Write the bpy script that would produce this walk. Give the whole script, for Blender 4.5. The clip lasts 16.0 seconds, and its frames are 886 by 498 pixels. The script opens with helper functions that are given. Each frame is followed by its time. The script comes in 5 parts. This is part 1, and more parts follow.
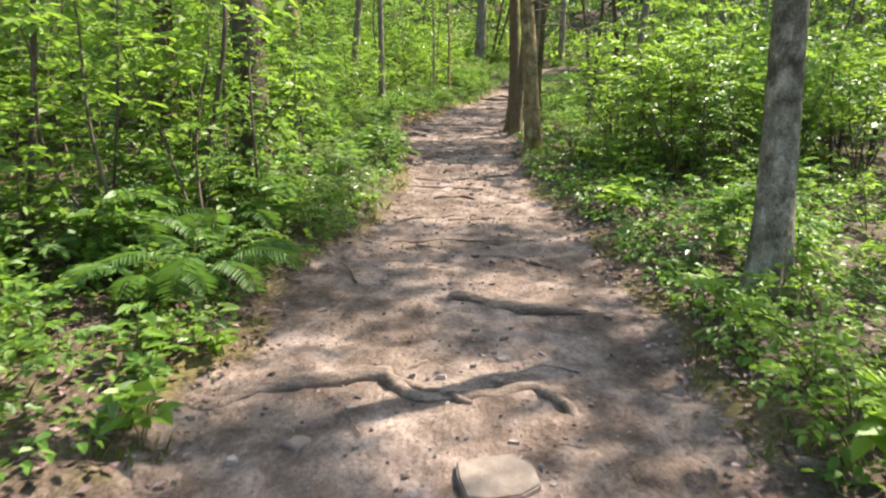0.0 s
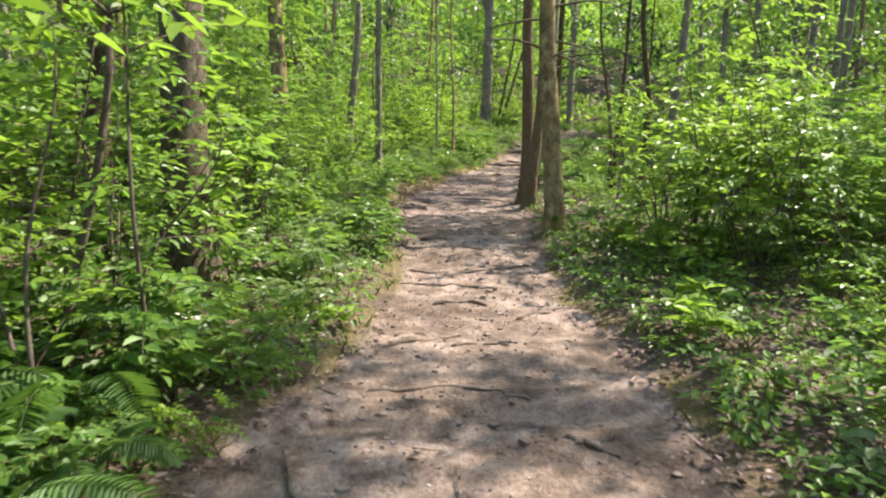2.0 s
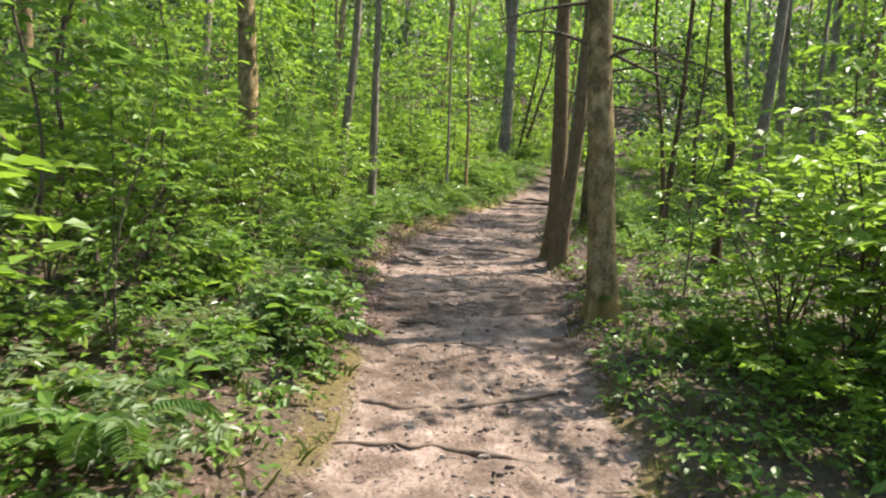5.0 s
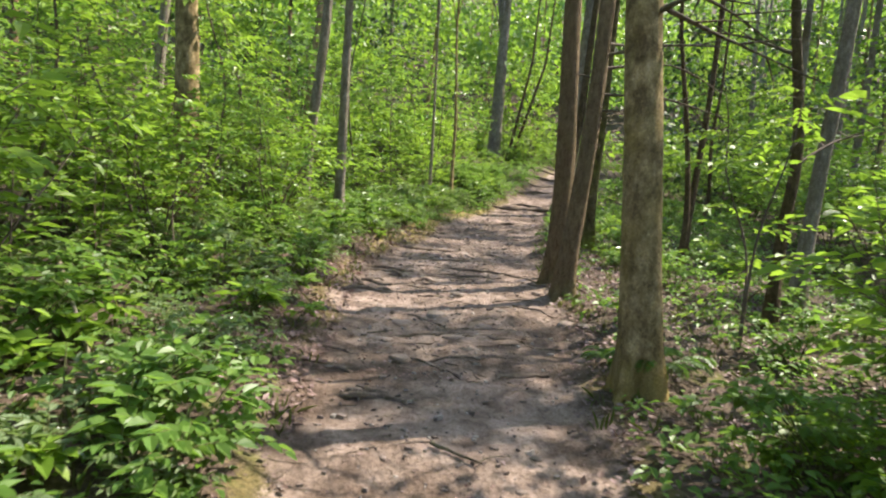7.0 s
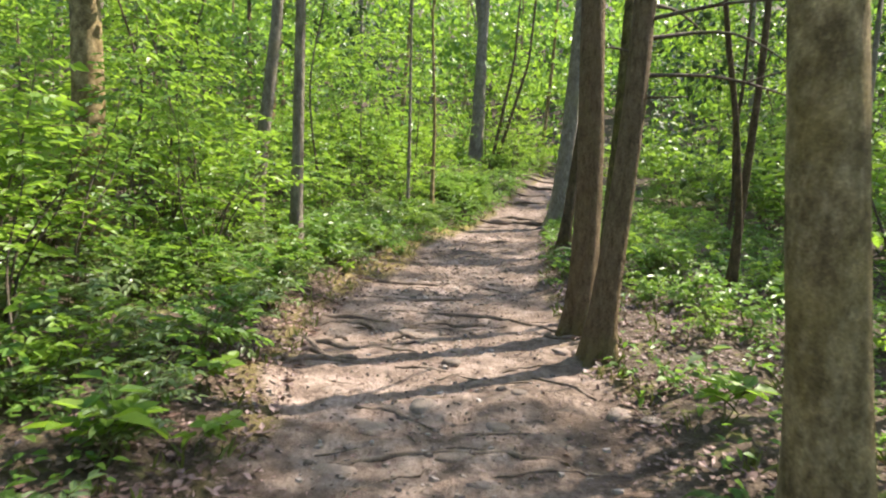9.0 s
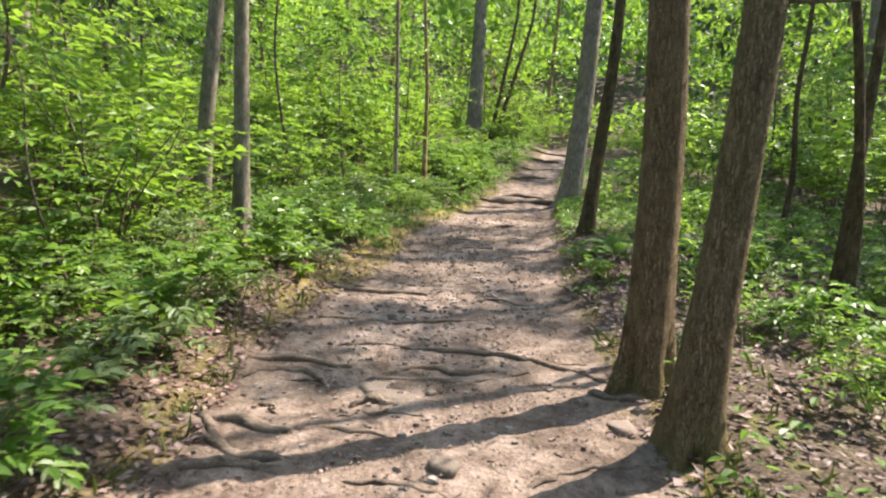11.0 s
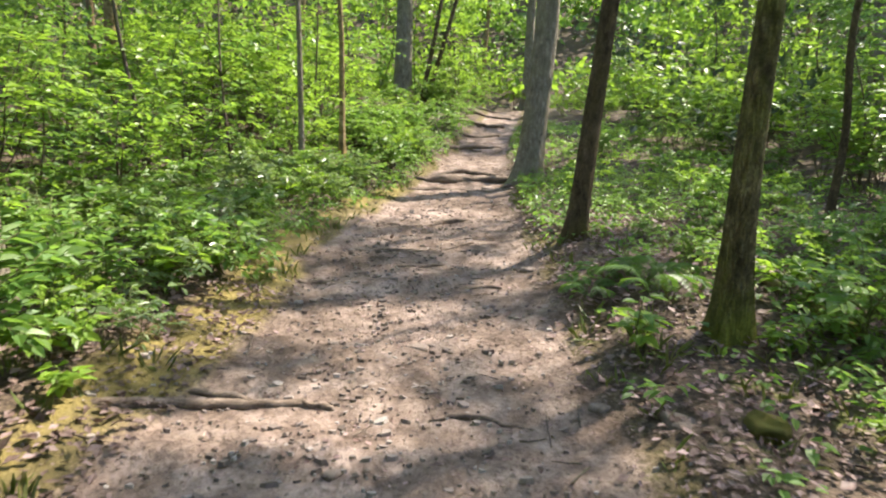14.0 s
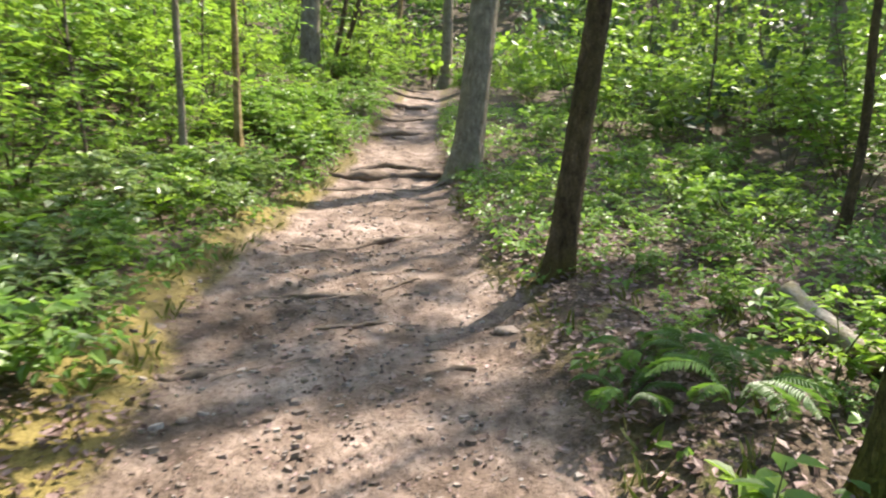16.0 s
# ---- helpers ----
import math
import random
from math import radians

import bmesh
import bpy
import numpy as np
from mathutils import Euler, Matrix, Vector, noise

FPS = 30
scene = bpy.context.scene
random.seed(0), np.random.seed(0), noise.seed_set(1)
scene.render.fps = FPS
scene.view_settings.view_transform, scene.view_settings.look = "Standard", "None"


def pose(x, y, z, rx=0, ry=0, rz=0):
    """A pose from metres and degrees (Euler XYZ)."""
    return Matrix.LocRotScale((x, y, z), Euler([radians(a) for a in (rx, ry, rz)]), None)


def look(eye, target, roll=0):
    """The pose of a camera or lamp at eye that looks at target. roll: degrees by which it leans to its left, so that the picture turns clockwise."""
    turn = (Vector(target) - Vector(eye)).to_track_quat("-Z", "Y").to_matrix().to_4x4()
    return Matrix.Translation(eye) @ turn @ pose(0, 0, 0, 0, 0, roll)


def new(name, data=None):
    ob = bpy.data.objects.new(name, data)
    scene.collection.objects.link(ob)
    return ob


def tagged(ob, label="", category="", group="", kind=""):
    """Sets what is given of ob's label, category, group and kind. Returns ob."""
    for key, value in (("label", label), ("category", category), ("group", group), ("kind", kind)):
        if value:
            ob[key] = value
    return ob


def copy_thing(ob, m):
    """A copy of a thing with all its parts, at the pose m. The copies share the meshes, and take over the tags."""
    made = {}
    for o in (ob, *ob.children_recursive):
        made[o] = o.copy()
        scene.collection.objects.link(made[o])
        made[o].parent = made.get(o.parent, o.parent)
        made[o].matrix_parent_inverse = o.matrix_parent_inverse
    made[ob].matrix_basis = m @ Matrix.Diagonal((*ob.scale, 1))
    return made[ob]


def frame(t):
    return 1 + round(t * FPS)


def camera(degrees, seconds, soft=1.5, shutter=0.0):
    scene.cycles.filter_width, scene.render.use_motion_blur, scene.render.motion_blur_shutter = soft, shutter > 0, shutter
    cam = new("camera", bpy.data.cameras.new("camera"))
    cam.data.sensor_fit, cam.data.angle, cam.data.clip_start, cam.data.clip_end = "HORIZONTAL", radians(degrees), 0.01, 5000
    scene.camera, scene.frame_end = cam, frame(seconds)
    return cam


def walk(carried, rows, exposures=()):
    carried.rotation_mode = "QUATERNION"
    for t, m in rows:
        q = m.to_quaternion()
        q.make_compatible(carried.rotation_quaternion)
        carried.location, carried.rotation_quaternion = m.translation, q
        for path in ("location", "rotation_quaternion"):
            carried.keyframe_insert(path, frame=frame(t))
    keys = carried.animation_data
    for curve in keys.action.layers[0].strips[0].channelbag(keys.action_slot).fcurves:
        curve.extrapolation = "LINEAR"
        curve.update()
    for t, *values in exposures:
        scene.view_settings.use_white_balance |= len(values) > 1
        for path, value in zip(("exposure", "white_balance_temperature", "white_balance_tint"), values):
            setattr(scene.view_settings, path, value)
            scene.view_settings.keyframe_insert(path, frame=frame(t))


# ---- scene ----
import collections

cam = camera(66.5, 16.0, soft=2.1, shutter=0.35)
METRES, EYE, TILT, LEAN, TURN = 17.0, 1.42, -13.0, -1.0, 0.0
ROWS = [
    (0.0, 0.0, 0.0, 0.0, 0.0, 0.0, 0.0),
    (0.5, 0.0043, 0.031, 0.0086, 0.39, 1.31, 0.06),
    (1.0, 0.0058, 0.0665, 0.0186, 0.7, 2.92, 0.27),
    (1.5, 0.0016, 0.0943, 0.0278, 0.48, 4.27, -0.01),
    (2.0, 0.0003, 0.1233, 0.034, 0.19, 5.07, -0.54),
    (2.5, -0.0004, 0.1574, 0.0438, -0.34, 5.58, -1.71),
    (3.0, 0.0015, 0.1881, 0.0516, 0.41, 5.16, -3.12),
    (3.5, 0.0055, 0.2209, 0.0621, 2.19, 6.49, -3.01),
    (4.0, 0.0075, 0.249, 0.0692, 2.01, 7.77, -2.32),
    (6.5, 0.0155, 0.3922, 0.107, -0.24, 7.17, -3.86),
    (7.0, 0.0148, 0.422, 0.1144, -0.08, 7.65, -3.76),
    (7.5, 0.014, 0.4552, 0.1231, -0.03, 8.05, -3.11),
    (8.0, 0.0111, 0.4857, 0.1316, 0.56, 8.59, -1.84),
    (8.5, 0.0093, 0.5153, 0.1394, -1.78, 7.77, -0.98),
    (9.0, 0.0099, 0.5472, 0.1499, -1.55, 8.41, -1.72),
    (11.5, 0.0171, 0.7093, 0.1893, -2.04, 5.38, -1.3),
    (12.0, 0.0197, 0.7417, 0.1963, -3.46, 4.79, -0.92),
    (12.5, 0.0241, 0.774, 0.2047, -4.45, 4.4, -0.39),
    (13.0, 0.0231, 0.801, 0.2149, -5.27, 4.14, -0.01),
    (13.5, 0.0224, 0.8254, 0.2222, -6.28, 3.67, 0.41),
    (14.0, 0.0248, 0.8549, 0.2304, -7.39, 3.06, 0.81),
    (14.5, 0.0204, 0.8804, 0.2386, -8.43, 2.33, 0.9),
    (15.0, 0.0199, 0.9033, 0.2488, -10.74, 1.52, 1.77),
    (15.5, 0.0227, 0.9342, 0.2584, -10.85, 1.39, 1.94),
    (16.0, 0.0287, 0.96, 0.2638, -14.89, 0.84, 2.3),
]
walk(cam, [(t, pose(0, 0, EYE, TILT, LEAN, TURN) @ pose(METRES * x, METRES * y, METRES * z, 90 + pitch, roll, yaw)) for t, x, y, z, yaw, pitch, roll in ROWS],
     exposures=[(0.0, 2.14, 6850, 10), (4.0, 1.97, 6850, 10), (7.0, 1.92, 6850, 10), (9.0, 2.1, 6850, 10), (11.5, 2.1, 6850, 10), (16.0, 2.24, 6850, 10)])

# ---- light ----
SUN_TO = Vector((0.886, 0.46, 1.25)).normalized()
sun_data = bpy.data.lights.new("sun", "SUN")
sun_data.energy, sun_data.angle, sun_data.color = 3.5, radians(0.55), (1.0, 0.94, 0.84)
sun = new("sun", sun_data)
sun.matrix_world = look(SUN_TO * 60, (0, 0, 0))
world = bpy.data.worlds.new("sky")
scene.world = world
world.use_nodes = True
sky = world.node_tree.nodes.new("ShaderNodeTexSky")
sky.sky_type, sky.sun_disc = "NISHITA", False
sky.sun_elevation, sky.sun_rotation = math.asin(SUN_TO.z), math.atan2(SUN_TO.x, SUN_TO.y)
world.node_tree.links.new(sky.outputs[0], world.node_tree.nodes["Background"].inputs[0])
world.node_tree.nodes["Background"].inputs[1].default_value = 0.15


# ---- materials ----
def node_tree(name):
    mat = bpy.data.materials.new(name)
    mat.use_nodes = True
    nt = mat.node_tree
    return mat, nt, nt.nodes["Principled BSDF"], nt.nodes["Material Output"]


def add(nt, kind, **inputs):
    n = nt.nodes.new(kind)
    for key, value in inputs.items():
        n.inputs[key.replace("_", " ")].default_value = value
    return n


def noise_node(nt, scale, detail=4.0, rough=0.6, stretch=None):
    n = add(nt, "ShaderNodeTexNoise", Scale=scale, Detail=detail, Roughness=rough)
    coord = nt.nodes.new("ShaderNodeTexCoord")
    if stretch:
        mapping = nt.nodes.new("ShaderNodeMapping")
        mapping.inputs["Scale"].default_value = stretch
        nt.links.new(coord.outputs["Object"], mapping.inputs["Vector"])
        nt.links.new(mapping.outputs["Vector"], n.inputs["Vector"])
    else:
        nt.links.new(coord.outputs["Object"], n.inputs["Vector"])
    return n


def ramp(nt, source, stops):
    r = nt.nodes.new("ShaderNodeValToRGB")
    while len(r.color_ramp.elements) < len(stops):
        r.color_ramp.elements.new(0.5)
    for e, (p, c) in zip(r.color_ramp.elements, stops):
        e.position, e.color = p, (*c, 1.0)
    nt.links.new(source, r.inputs["Fac"])
    return r


def mix_colour(nt, fac, a, b, blend="MIX"):
    m = nt.nodes.new("ShaderNodeMix")
    m.data_type, m.blend_type = "RGBA", blend
    for key, value in ((0, fac), (6, a), (7, b)):
        if isinstance(value, (int, float)):
            m.inputs[key].default_value = value
        elif isinstance(value, tuple):
            m.inputs[key].default_value = (*value, 1.0)
        else:
            nt.links.new(value, m.inputs[key])
    return m.outputs[2]


def bump(nt, bsdf, height, strength, distance):
    b = add(nt, "ShaderNodeBump", Strength=strength, Distance=distance)
    nt.links.new(height, b.inputs["Height"])
    nt.links.new(b.outputs["Normal"], bsdf.inputs["Normal"])


def leaf_material(name, dark, mid, light, glow, through_part=0.42, rough=0.42):
    """A leaf blade: glossy face, light passing through, colour varied from leaf to leaf."""
    mat, nt, bsdf, out = node_tree(name)
    geo = nt.nodes.new("ShaderNodeNewGeometry")
    tone = ramp(nt, geo.outputs["Random Per Island"], [(0.0, dark), (0.5, mid), (1.0, light)])
    patch = noise_node(nt, 0.8, 3.0)
    shade = ramp(nt, patch.outputs["Fac"], [(0.32, (0.60, 0.54, 0.66)), (0.5, (1.02, 0.93, 1.15)), (0.68, (1.42, 1.18, 1.4))])
    colour = mix_colour(nt, 1.0, tone.outputs[0], shade.outputs[0], "MULTIPLY")
    vein = noise_node(nt, 60.0, 2.0)
    colour = mix_colour(nt, 0.25, colour, ramp(nt, vein.outputs["Fac"], [(0.35, dark), (0.65, light)]).outputs[0])
    nt.links.new(colour, bsdf.inputs["Base Color"])
    bsdf.inputs["Roughness"].default_value = rough
    bsdf.inputs["Specular IOR Level"].default_value = 0.32
    trans = nt.nodes.new("ShaderNodeBsdfTranslucent")
    tint = mix_colour(nt, 0.55, colour, glow)
    nt.links.new(tint, trans.inputs["Color"])
    blend = nt.nodes.new("ShaderNodeMixShader")
    blend.inputs[0].default_value = through_part
    nt.links.new(bsdf.outputs[0], blend.inputs[1])
    nt.links.new(trans.outputs[0], blend.inputs[2])
    nt.links.new(blend.outputs[0], out.inputs["Surface"])
    bump(nt, bsdf, vein.outputs["Fac"], 0.2, 0.002)
    return mat


LEAF_BRIGHT = leaf_material("leaf_bright", (0.10, 0.20, 0.02), (0.15, 0.28, 0.028), (0.22, 0.35, 0.04), (0.335, 0.53, 0.05), 0.48)
LEAF_MID = leaf_material("leaf_mid", (0.06, 0.145, 0.022), (0.10, 0.21, 0.032), (0.165, 0.275, 0.05), (0.25, 0.43, 0.055), 0.46)
LEAF_DARK = leaf_material("leaf_dark", (0.08, 0.135, 0.042), (0.13, 0.205, 0.07), (0.22, 0.29, 0.145), (0.26, 0.40, 0.06), 0.40, 0.3)
LEAF_CANOPY = leaf_material("leaf_canopy", (0.08, 0.16, 0.02), (0.12, 0.23, 0.025), (0.18, 0.30, 0.035), (0.36, 0.52, 0.07), 0.5)
# Dark leaf colour for conifer boughs, and for shade painted into far gaps.
LEAF_CONIFER_SHADE = leaf_material("leaf_conifer_shade", (0.022, 0.042, 0.016), (0.04, 0.068, 0.024), (0.075, 0.11, 0.04), (0.10, 0.17, 0.03), 0.3, 0.5)
LEAF_FERN = leaf_material("leaf_fern", (0.05, 0.115, 0.022), (0.07, 0.15, 0.03), (0.10, 0.19, 0.045), (0.16, 0.30, 0.03), 0.4)
LEAF_GRASS = leaf_material("leaf_grass", (0.08, 0.12, 0.02), (0.12, 0.165, 0.03), (0.19, 0.20, 0.06), (0.22, 0.30, 0.05))
LEAF_DRY = leaf_material("leaf_dry", (0.055, 0.03, 0.02), (0.12, 0.075, 0.054), (0.30, 0.225, 0.178), (0.20, 0.11, 0.06), 0.12, 0.6)


def bark_material(name, deep, face, pale, moss, ridge=16.0, depth=0.012, furrow=0.0, stretch=(1.0, 1.0, 0.22), mottle=0.0, foot=0.0):
    """Bark or wood: stretched ridges, optional furrows, blotches of lichen, moss about the foot, pale flecks."""
    mat, nt, bsdf, _ = node_tree(name)
    ridges = noise_node(nt, ridge, 6.0, 0.7, stretch)
    blotch = noise_node(nt, 3.2, 5.0, 0.65, (1.0, 1.0, 0.6))
    grain = noise_node(nt, 70.0, 4.0, 0.7)
    height = ridges.outputs["Fac"]
    colour = ramp(nt, height, [(0.30, deep), (0.5, face), (0.72, pale)]).outputs[0]
    if furrow:
        coord, mapping = nt.nodes.new("ShaderNodeTexCoord"), nt.nodes.new("ShaderNodeMapping")
        mapping.inputs["Scale"].default_value = (1.0, 1.0, 0.16)
        wander = noise_node(nt, 9.0, 3.0)
        warp = mix_colour(nt, 0.05, coord.outputs["Object"], wander.outputs["Color"], "ADD")
        warp = mix_colour(nt, 0.02, warp, grain.outputs["Color"], "ADD")
        nt.links.new(warp, mapping.inputs["Vector"])
        cells = nt.nodes.new("ShaderNodeTexVoronoi")
        cells.feature = "DISTANCE_TO_EDGE"
        cells.inputs["Scale"].default_value = ridge * 2.6
        nt.links.new(mapping.outputs["Vector"], cells.inputs["Vector"])
        groove = ramp(nt, cells.outputs["Distance"], [(0.0, (0, 0, 0)), (0.16, (1, 1, 1))])
        colour = mix_colour(nt, mix_colour(nt, 1.0 - furrow, groove.outputs[0], (1.0, 1.0, 1.0)), mix_colour(nt, 0.35, deep, colour), colour)
        height = mix_colour(nt, 0.5, height, groove.outputs[0])
    if mottle:
        patch = noise_node(nt, 7.5, 6.0, 0.72, (1.0, 1.0, 0.75))
        tone = ramp(nt, patch.outputs["Fac"], [(0.40, (0.40, 0.37, 0.31)), (0.48, (0.82, 0.80, 0.74)), (0.54, (1.08, 1.06, 1.0)), (0.62, (1.55, 1.52, 1.45))])
        colour = mix_colour(nt, mottle, colour, mix_colour(nt, 1.0, colour, tone.outputs[0], "MULTIPLY"))
    spots = ramp(nt, blotch.outputs["Fac"], [(0.48, (0, 0, 0)), (0.66, (1, 1, 1))])
    colour = mix_colour(nt, spots.outputs[0], colour, mix_colour(nt, 0.55, colour, moss))
    if foot:
        place, split = nt.nodes.new("ShaderNodeTexCoord"), nt.nodes.new("ShaderNodeSeparateXYZ")
        nt.links.new(place.outputs["Object"], split.inputs[0])
        rise = nt.nodes.new("ShaderNodeMath")
        rise.operation = "MULTIPLY_ADD"
        rise.inputs[1].default_value, rise.inputs[2].default_value = -0.9 / foot, 0.35
        nt.links.new(split.outputs["Z"], rise.inputs[0])
        uneven = nt.nodes.new("ShaderNodeMath")
        nt.links.new(rise.outputs[0], uneven.inputs[0])
        nt.links.new(blotch.outputs["Fac"], uneven.inputs[1])
        sheet = ramp(nt, uneven.outputs[0], [(0.42, (0, 0, 0)), (0.85, (0.75, 0.75, 0.75))])
        colour = mix_colour(nt, sheet.outputs[0], colour, moss)
    fine = ramp(nt, grain.outputs["Fac"], [(0.3, (0.62, 0.62, 0.62)), (0.62, (1.1, 1.1, 1.1)), (0.72, (1.55, 1.5, 1.42))])
    colour = mix_colour(nt, 1.0, colour, fine.outputs[0], "MULTIPLY")
    nt.links.new(colour, bsdf.inputs["Base Color"])
    bsdf.inputs["Roughness"].default_value = 0.92
    bsdf.inputs["Specular IOR Level"].default_value = 0.15
    bump(nt, bsdf, height, 1.0, depth * 2)
    return mat


ALONG = (0.25, 1.0, 1.0)
BARK_BROWN = bark_material("bark_brown", (0.10, 0.066, 0.038), (0.22, 0.152, 0.090), (0.30, 0.218, 0.136), (0.20, 0.155, 0.075), 27.0, 0.008, 0.55, (1.0, 1.0, 0.3), 0.25, 0.5)
BARK_FURROWED = bark_material("bark_furrowed", (0.075, 0.058, 0.041), (0.155, 0.127, 0.094), (0.235, 0.20, 0.155), (0.15, 0.135, 0.07), 19.0, 0.012, 0.75, (1.0, 1.0, 0.2), 0.3, 0.4)
BARK_GREY = bark_material("bark_grey", (0.13, 0.107, 0.082), (0.235, 0.203, 0.162), (0.34, 0.305, 0.252), (0.23, 0.21, 0.12), 20.0, 0.006, 0.3, (1.0, 1.0, 0.35), 0.45, 0.6)
BARK_LICHEN = bark_material("bark_lichen", (0.10, 0.085, 0.066), (0.215, 0.192, 0.158), (0.34, 0.315, 0.27), (0.14, 0.125, 0.08), 16.0, 0.005, 0.0, (1.0, 1.0, 0.6), 1.0)
BARK_MOSSY = bark_material("bark_mossy", (0.12, 0.086, 0.045), (0.245, 0.182, 0.10), (0.38, 0.30, 0.185), (0.24, 0.175, 0.06), 15.0, 0.006, 0.0, (1.0, 1.0, 0.62), 0.8, 0.8)
BARK_DARK = bark_material("bark_dark", (0.045, 0.031, 0.019), (0.115, 0.082, 0.048), (0.18, 0.134, 0.084), (0.125, 0.10, 0.035), 24.0, 0.008, 0.3, (1.0, 1.0, 0.35), 0.5, 0.5)
BARK_MOSS_FOOT = bark_material("bark_moss_dark", (0.04, 0.034, 0.016), (0.115, 0.092, 0.042), (0.22, 0.19, 0.10), (0.18, 0.19, 0.03), 16.0, 0.010, 0.15, (1.0, 1.0, 0.4), 0.8, 0.9)
ROOT_WOOD = bark_material("root_wood", (0.06, 0.043, 0.033), (0.165, 0.122, 0.095), (0.30, 0.235, 0.19), (0.16, 0.115, 0.085), 26.0, 0.005, 0.0, ALONG)
TWIG_WOOD = bark_material("twig_wood", (0.05, 0.04, 0.03), (0.12, 0.09, 0.07), (0.2, 0.16, 0.13), (0.1, 0.11, 0.05), 40.0, 0.003)
STEM_GREEN = bark_material("stem_green", (0.06, 0.06, 0.025), (0.11, 0.12, 0.045), (0.17, 0.17, 0.08), (0.09, 0.13, 0.03), 40.0, 0.002)
MOSS = bark_material("moss", (0.07, 0.065, 0.012), (0.15, 0.135, 0.03), (0.26, 0.225, 0.06), (0.12, 0.14, 0.03), 30.0, 0.012, 0.0, (1.0, 1.0, 1.0))
LOG_WOOD = bark_material("log_wood", (0.10, 0.085, 0.065), (0.22, 0.19, 0.155), (0.36, 0.32, 0.27), (0.26, 0.21, 0.05), 18.0, 0.006, 0.0, (1.0, 0.25, 1.0))


def stone_material(name, deep, face, pale):
    mat, nt, bsdf, _ = node_tree(name)
    a, b = noise_node(nt, 9.0, 5.0), noise_node(nt, 70.0, 3.0)
    info = nt.nodes.new("ShaderNodeObjectInfo")
    tone = ramp(nt, info.outputs["Random"], [(0.0, (0.7, 0.66, 0.62)), (1.0, (1.25, 1.18, 1.12))])
    colour = ramp(nt, a.outputs["Fac"], [(0.3, deep), (0.55, face), (0.75, pale)]).outputs[0]
    colour = mix_colour(nt, 1.0, colour, tone.outputs[0], "MULTIPLY")
    nt.links.new(colour, bsdf.inputs["Base Color"])
    bsdf.inputs["Roughness"].default_value = 0.85
    bump(nt, bsdf, b.outputs["Fac"], 0.5, 0.006)
    return mat


STONE = stone_material("stone", (0.125, 0.095, 0.08), (0.19, 0.15, 0.128), (0.27, 0.222, 0.192))
SLAB = stone_material("slab", (0.12, 0.092, 0.076), (0.205, 0.165, 0.138), (0.31, 0.26, 0.222))
PALE_STONE = stone_material("pale_stone", (0.34, 0.32, 0.29), (0.50, 0.48, 0.45), (0.66, 0.64, 0.61))


def chip_material():
    """Loose chips: pale, brown and dark bits, each of one tone."""
    mat, nt, bsdf, _ = node_tree("chips")
    geo = nt.nodes.new("ShaderNodeNewGeometry")
    tone = ramp(nt, geo.outputs["Random Per Island"], [(0.0, (0.08, 0.056, 0.045)), (0.3, (0.15, 0.112, 0.093)), (0.75, (0.25, 0.202, 0.175)), (1.0, (0.36, 0.31, 0.275))])
    grain = noise_node(nt, 120.0, 3.0)
    colour = mix_colour(nt, 0.6, tone.outputs[0], mix_colour(nt, 1.0, tone.outputs[0], ramp(nt, grain.outputs["Fac"], [(0.3, (0.5, 0.5, 0.5)), (0.7, (1.3, 1.3, 1.3))]).outputs[0], "MULTIPLY"))
    nt.links.new(colour, bsdf.inputs["Base Color"])
    bsdf.inputs["Roughness"].default_value = 0.8
    return mat


CHIPS = chip_material()


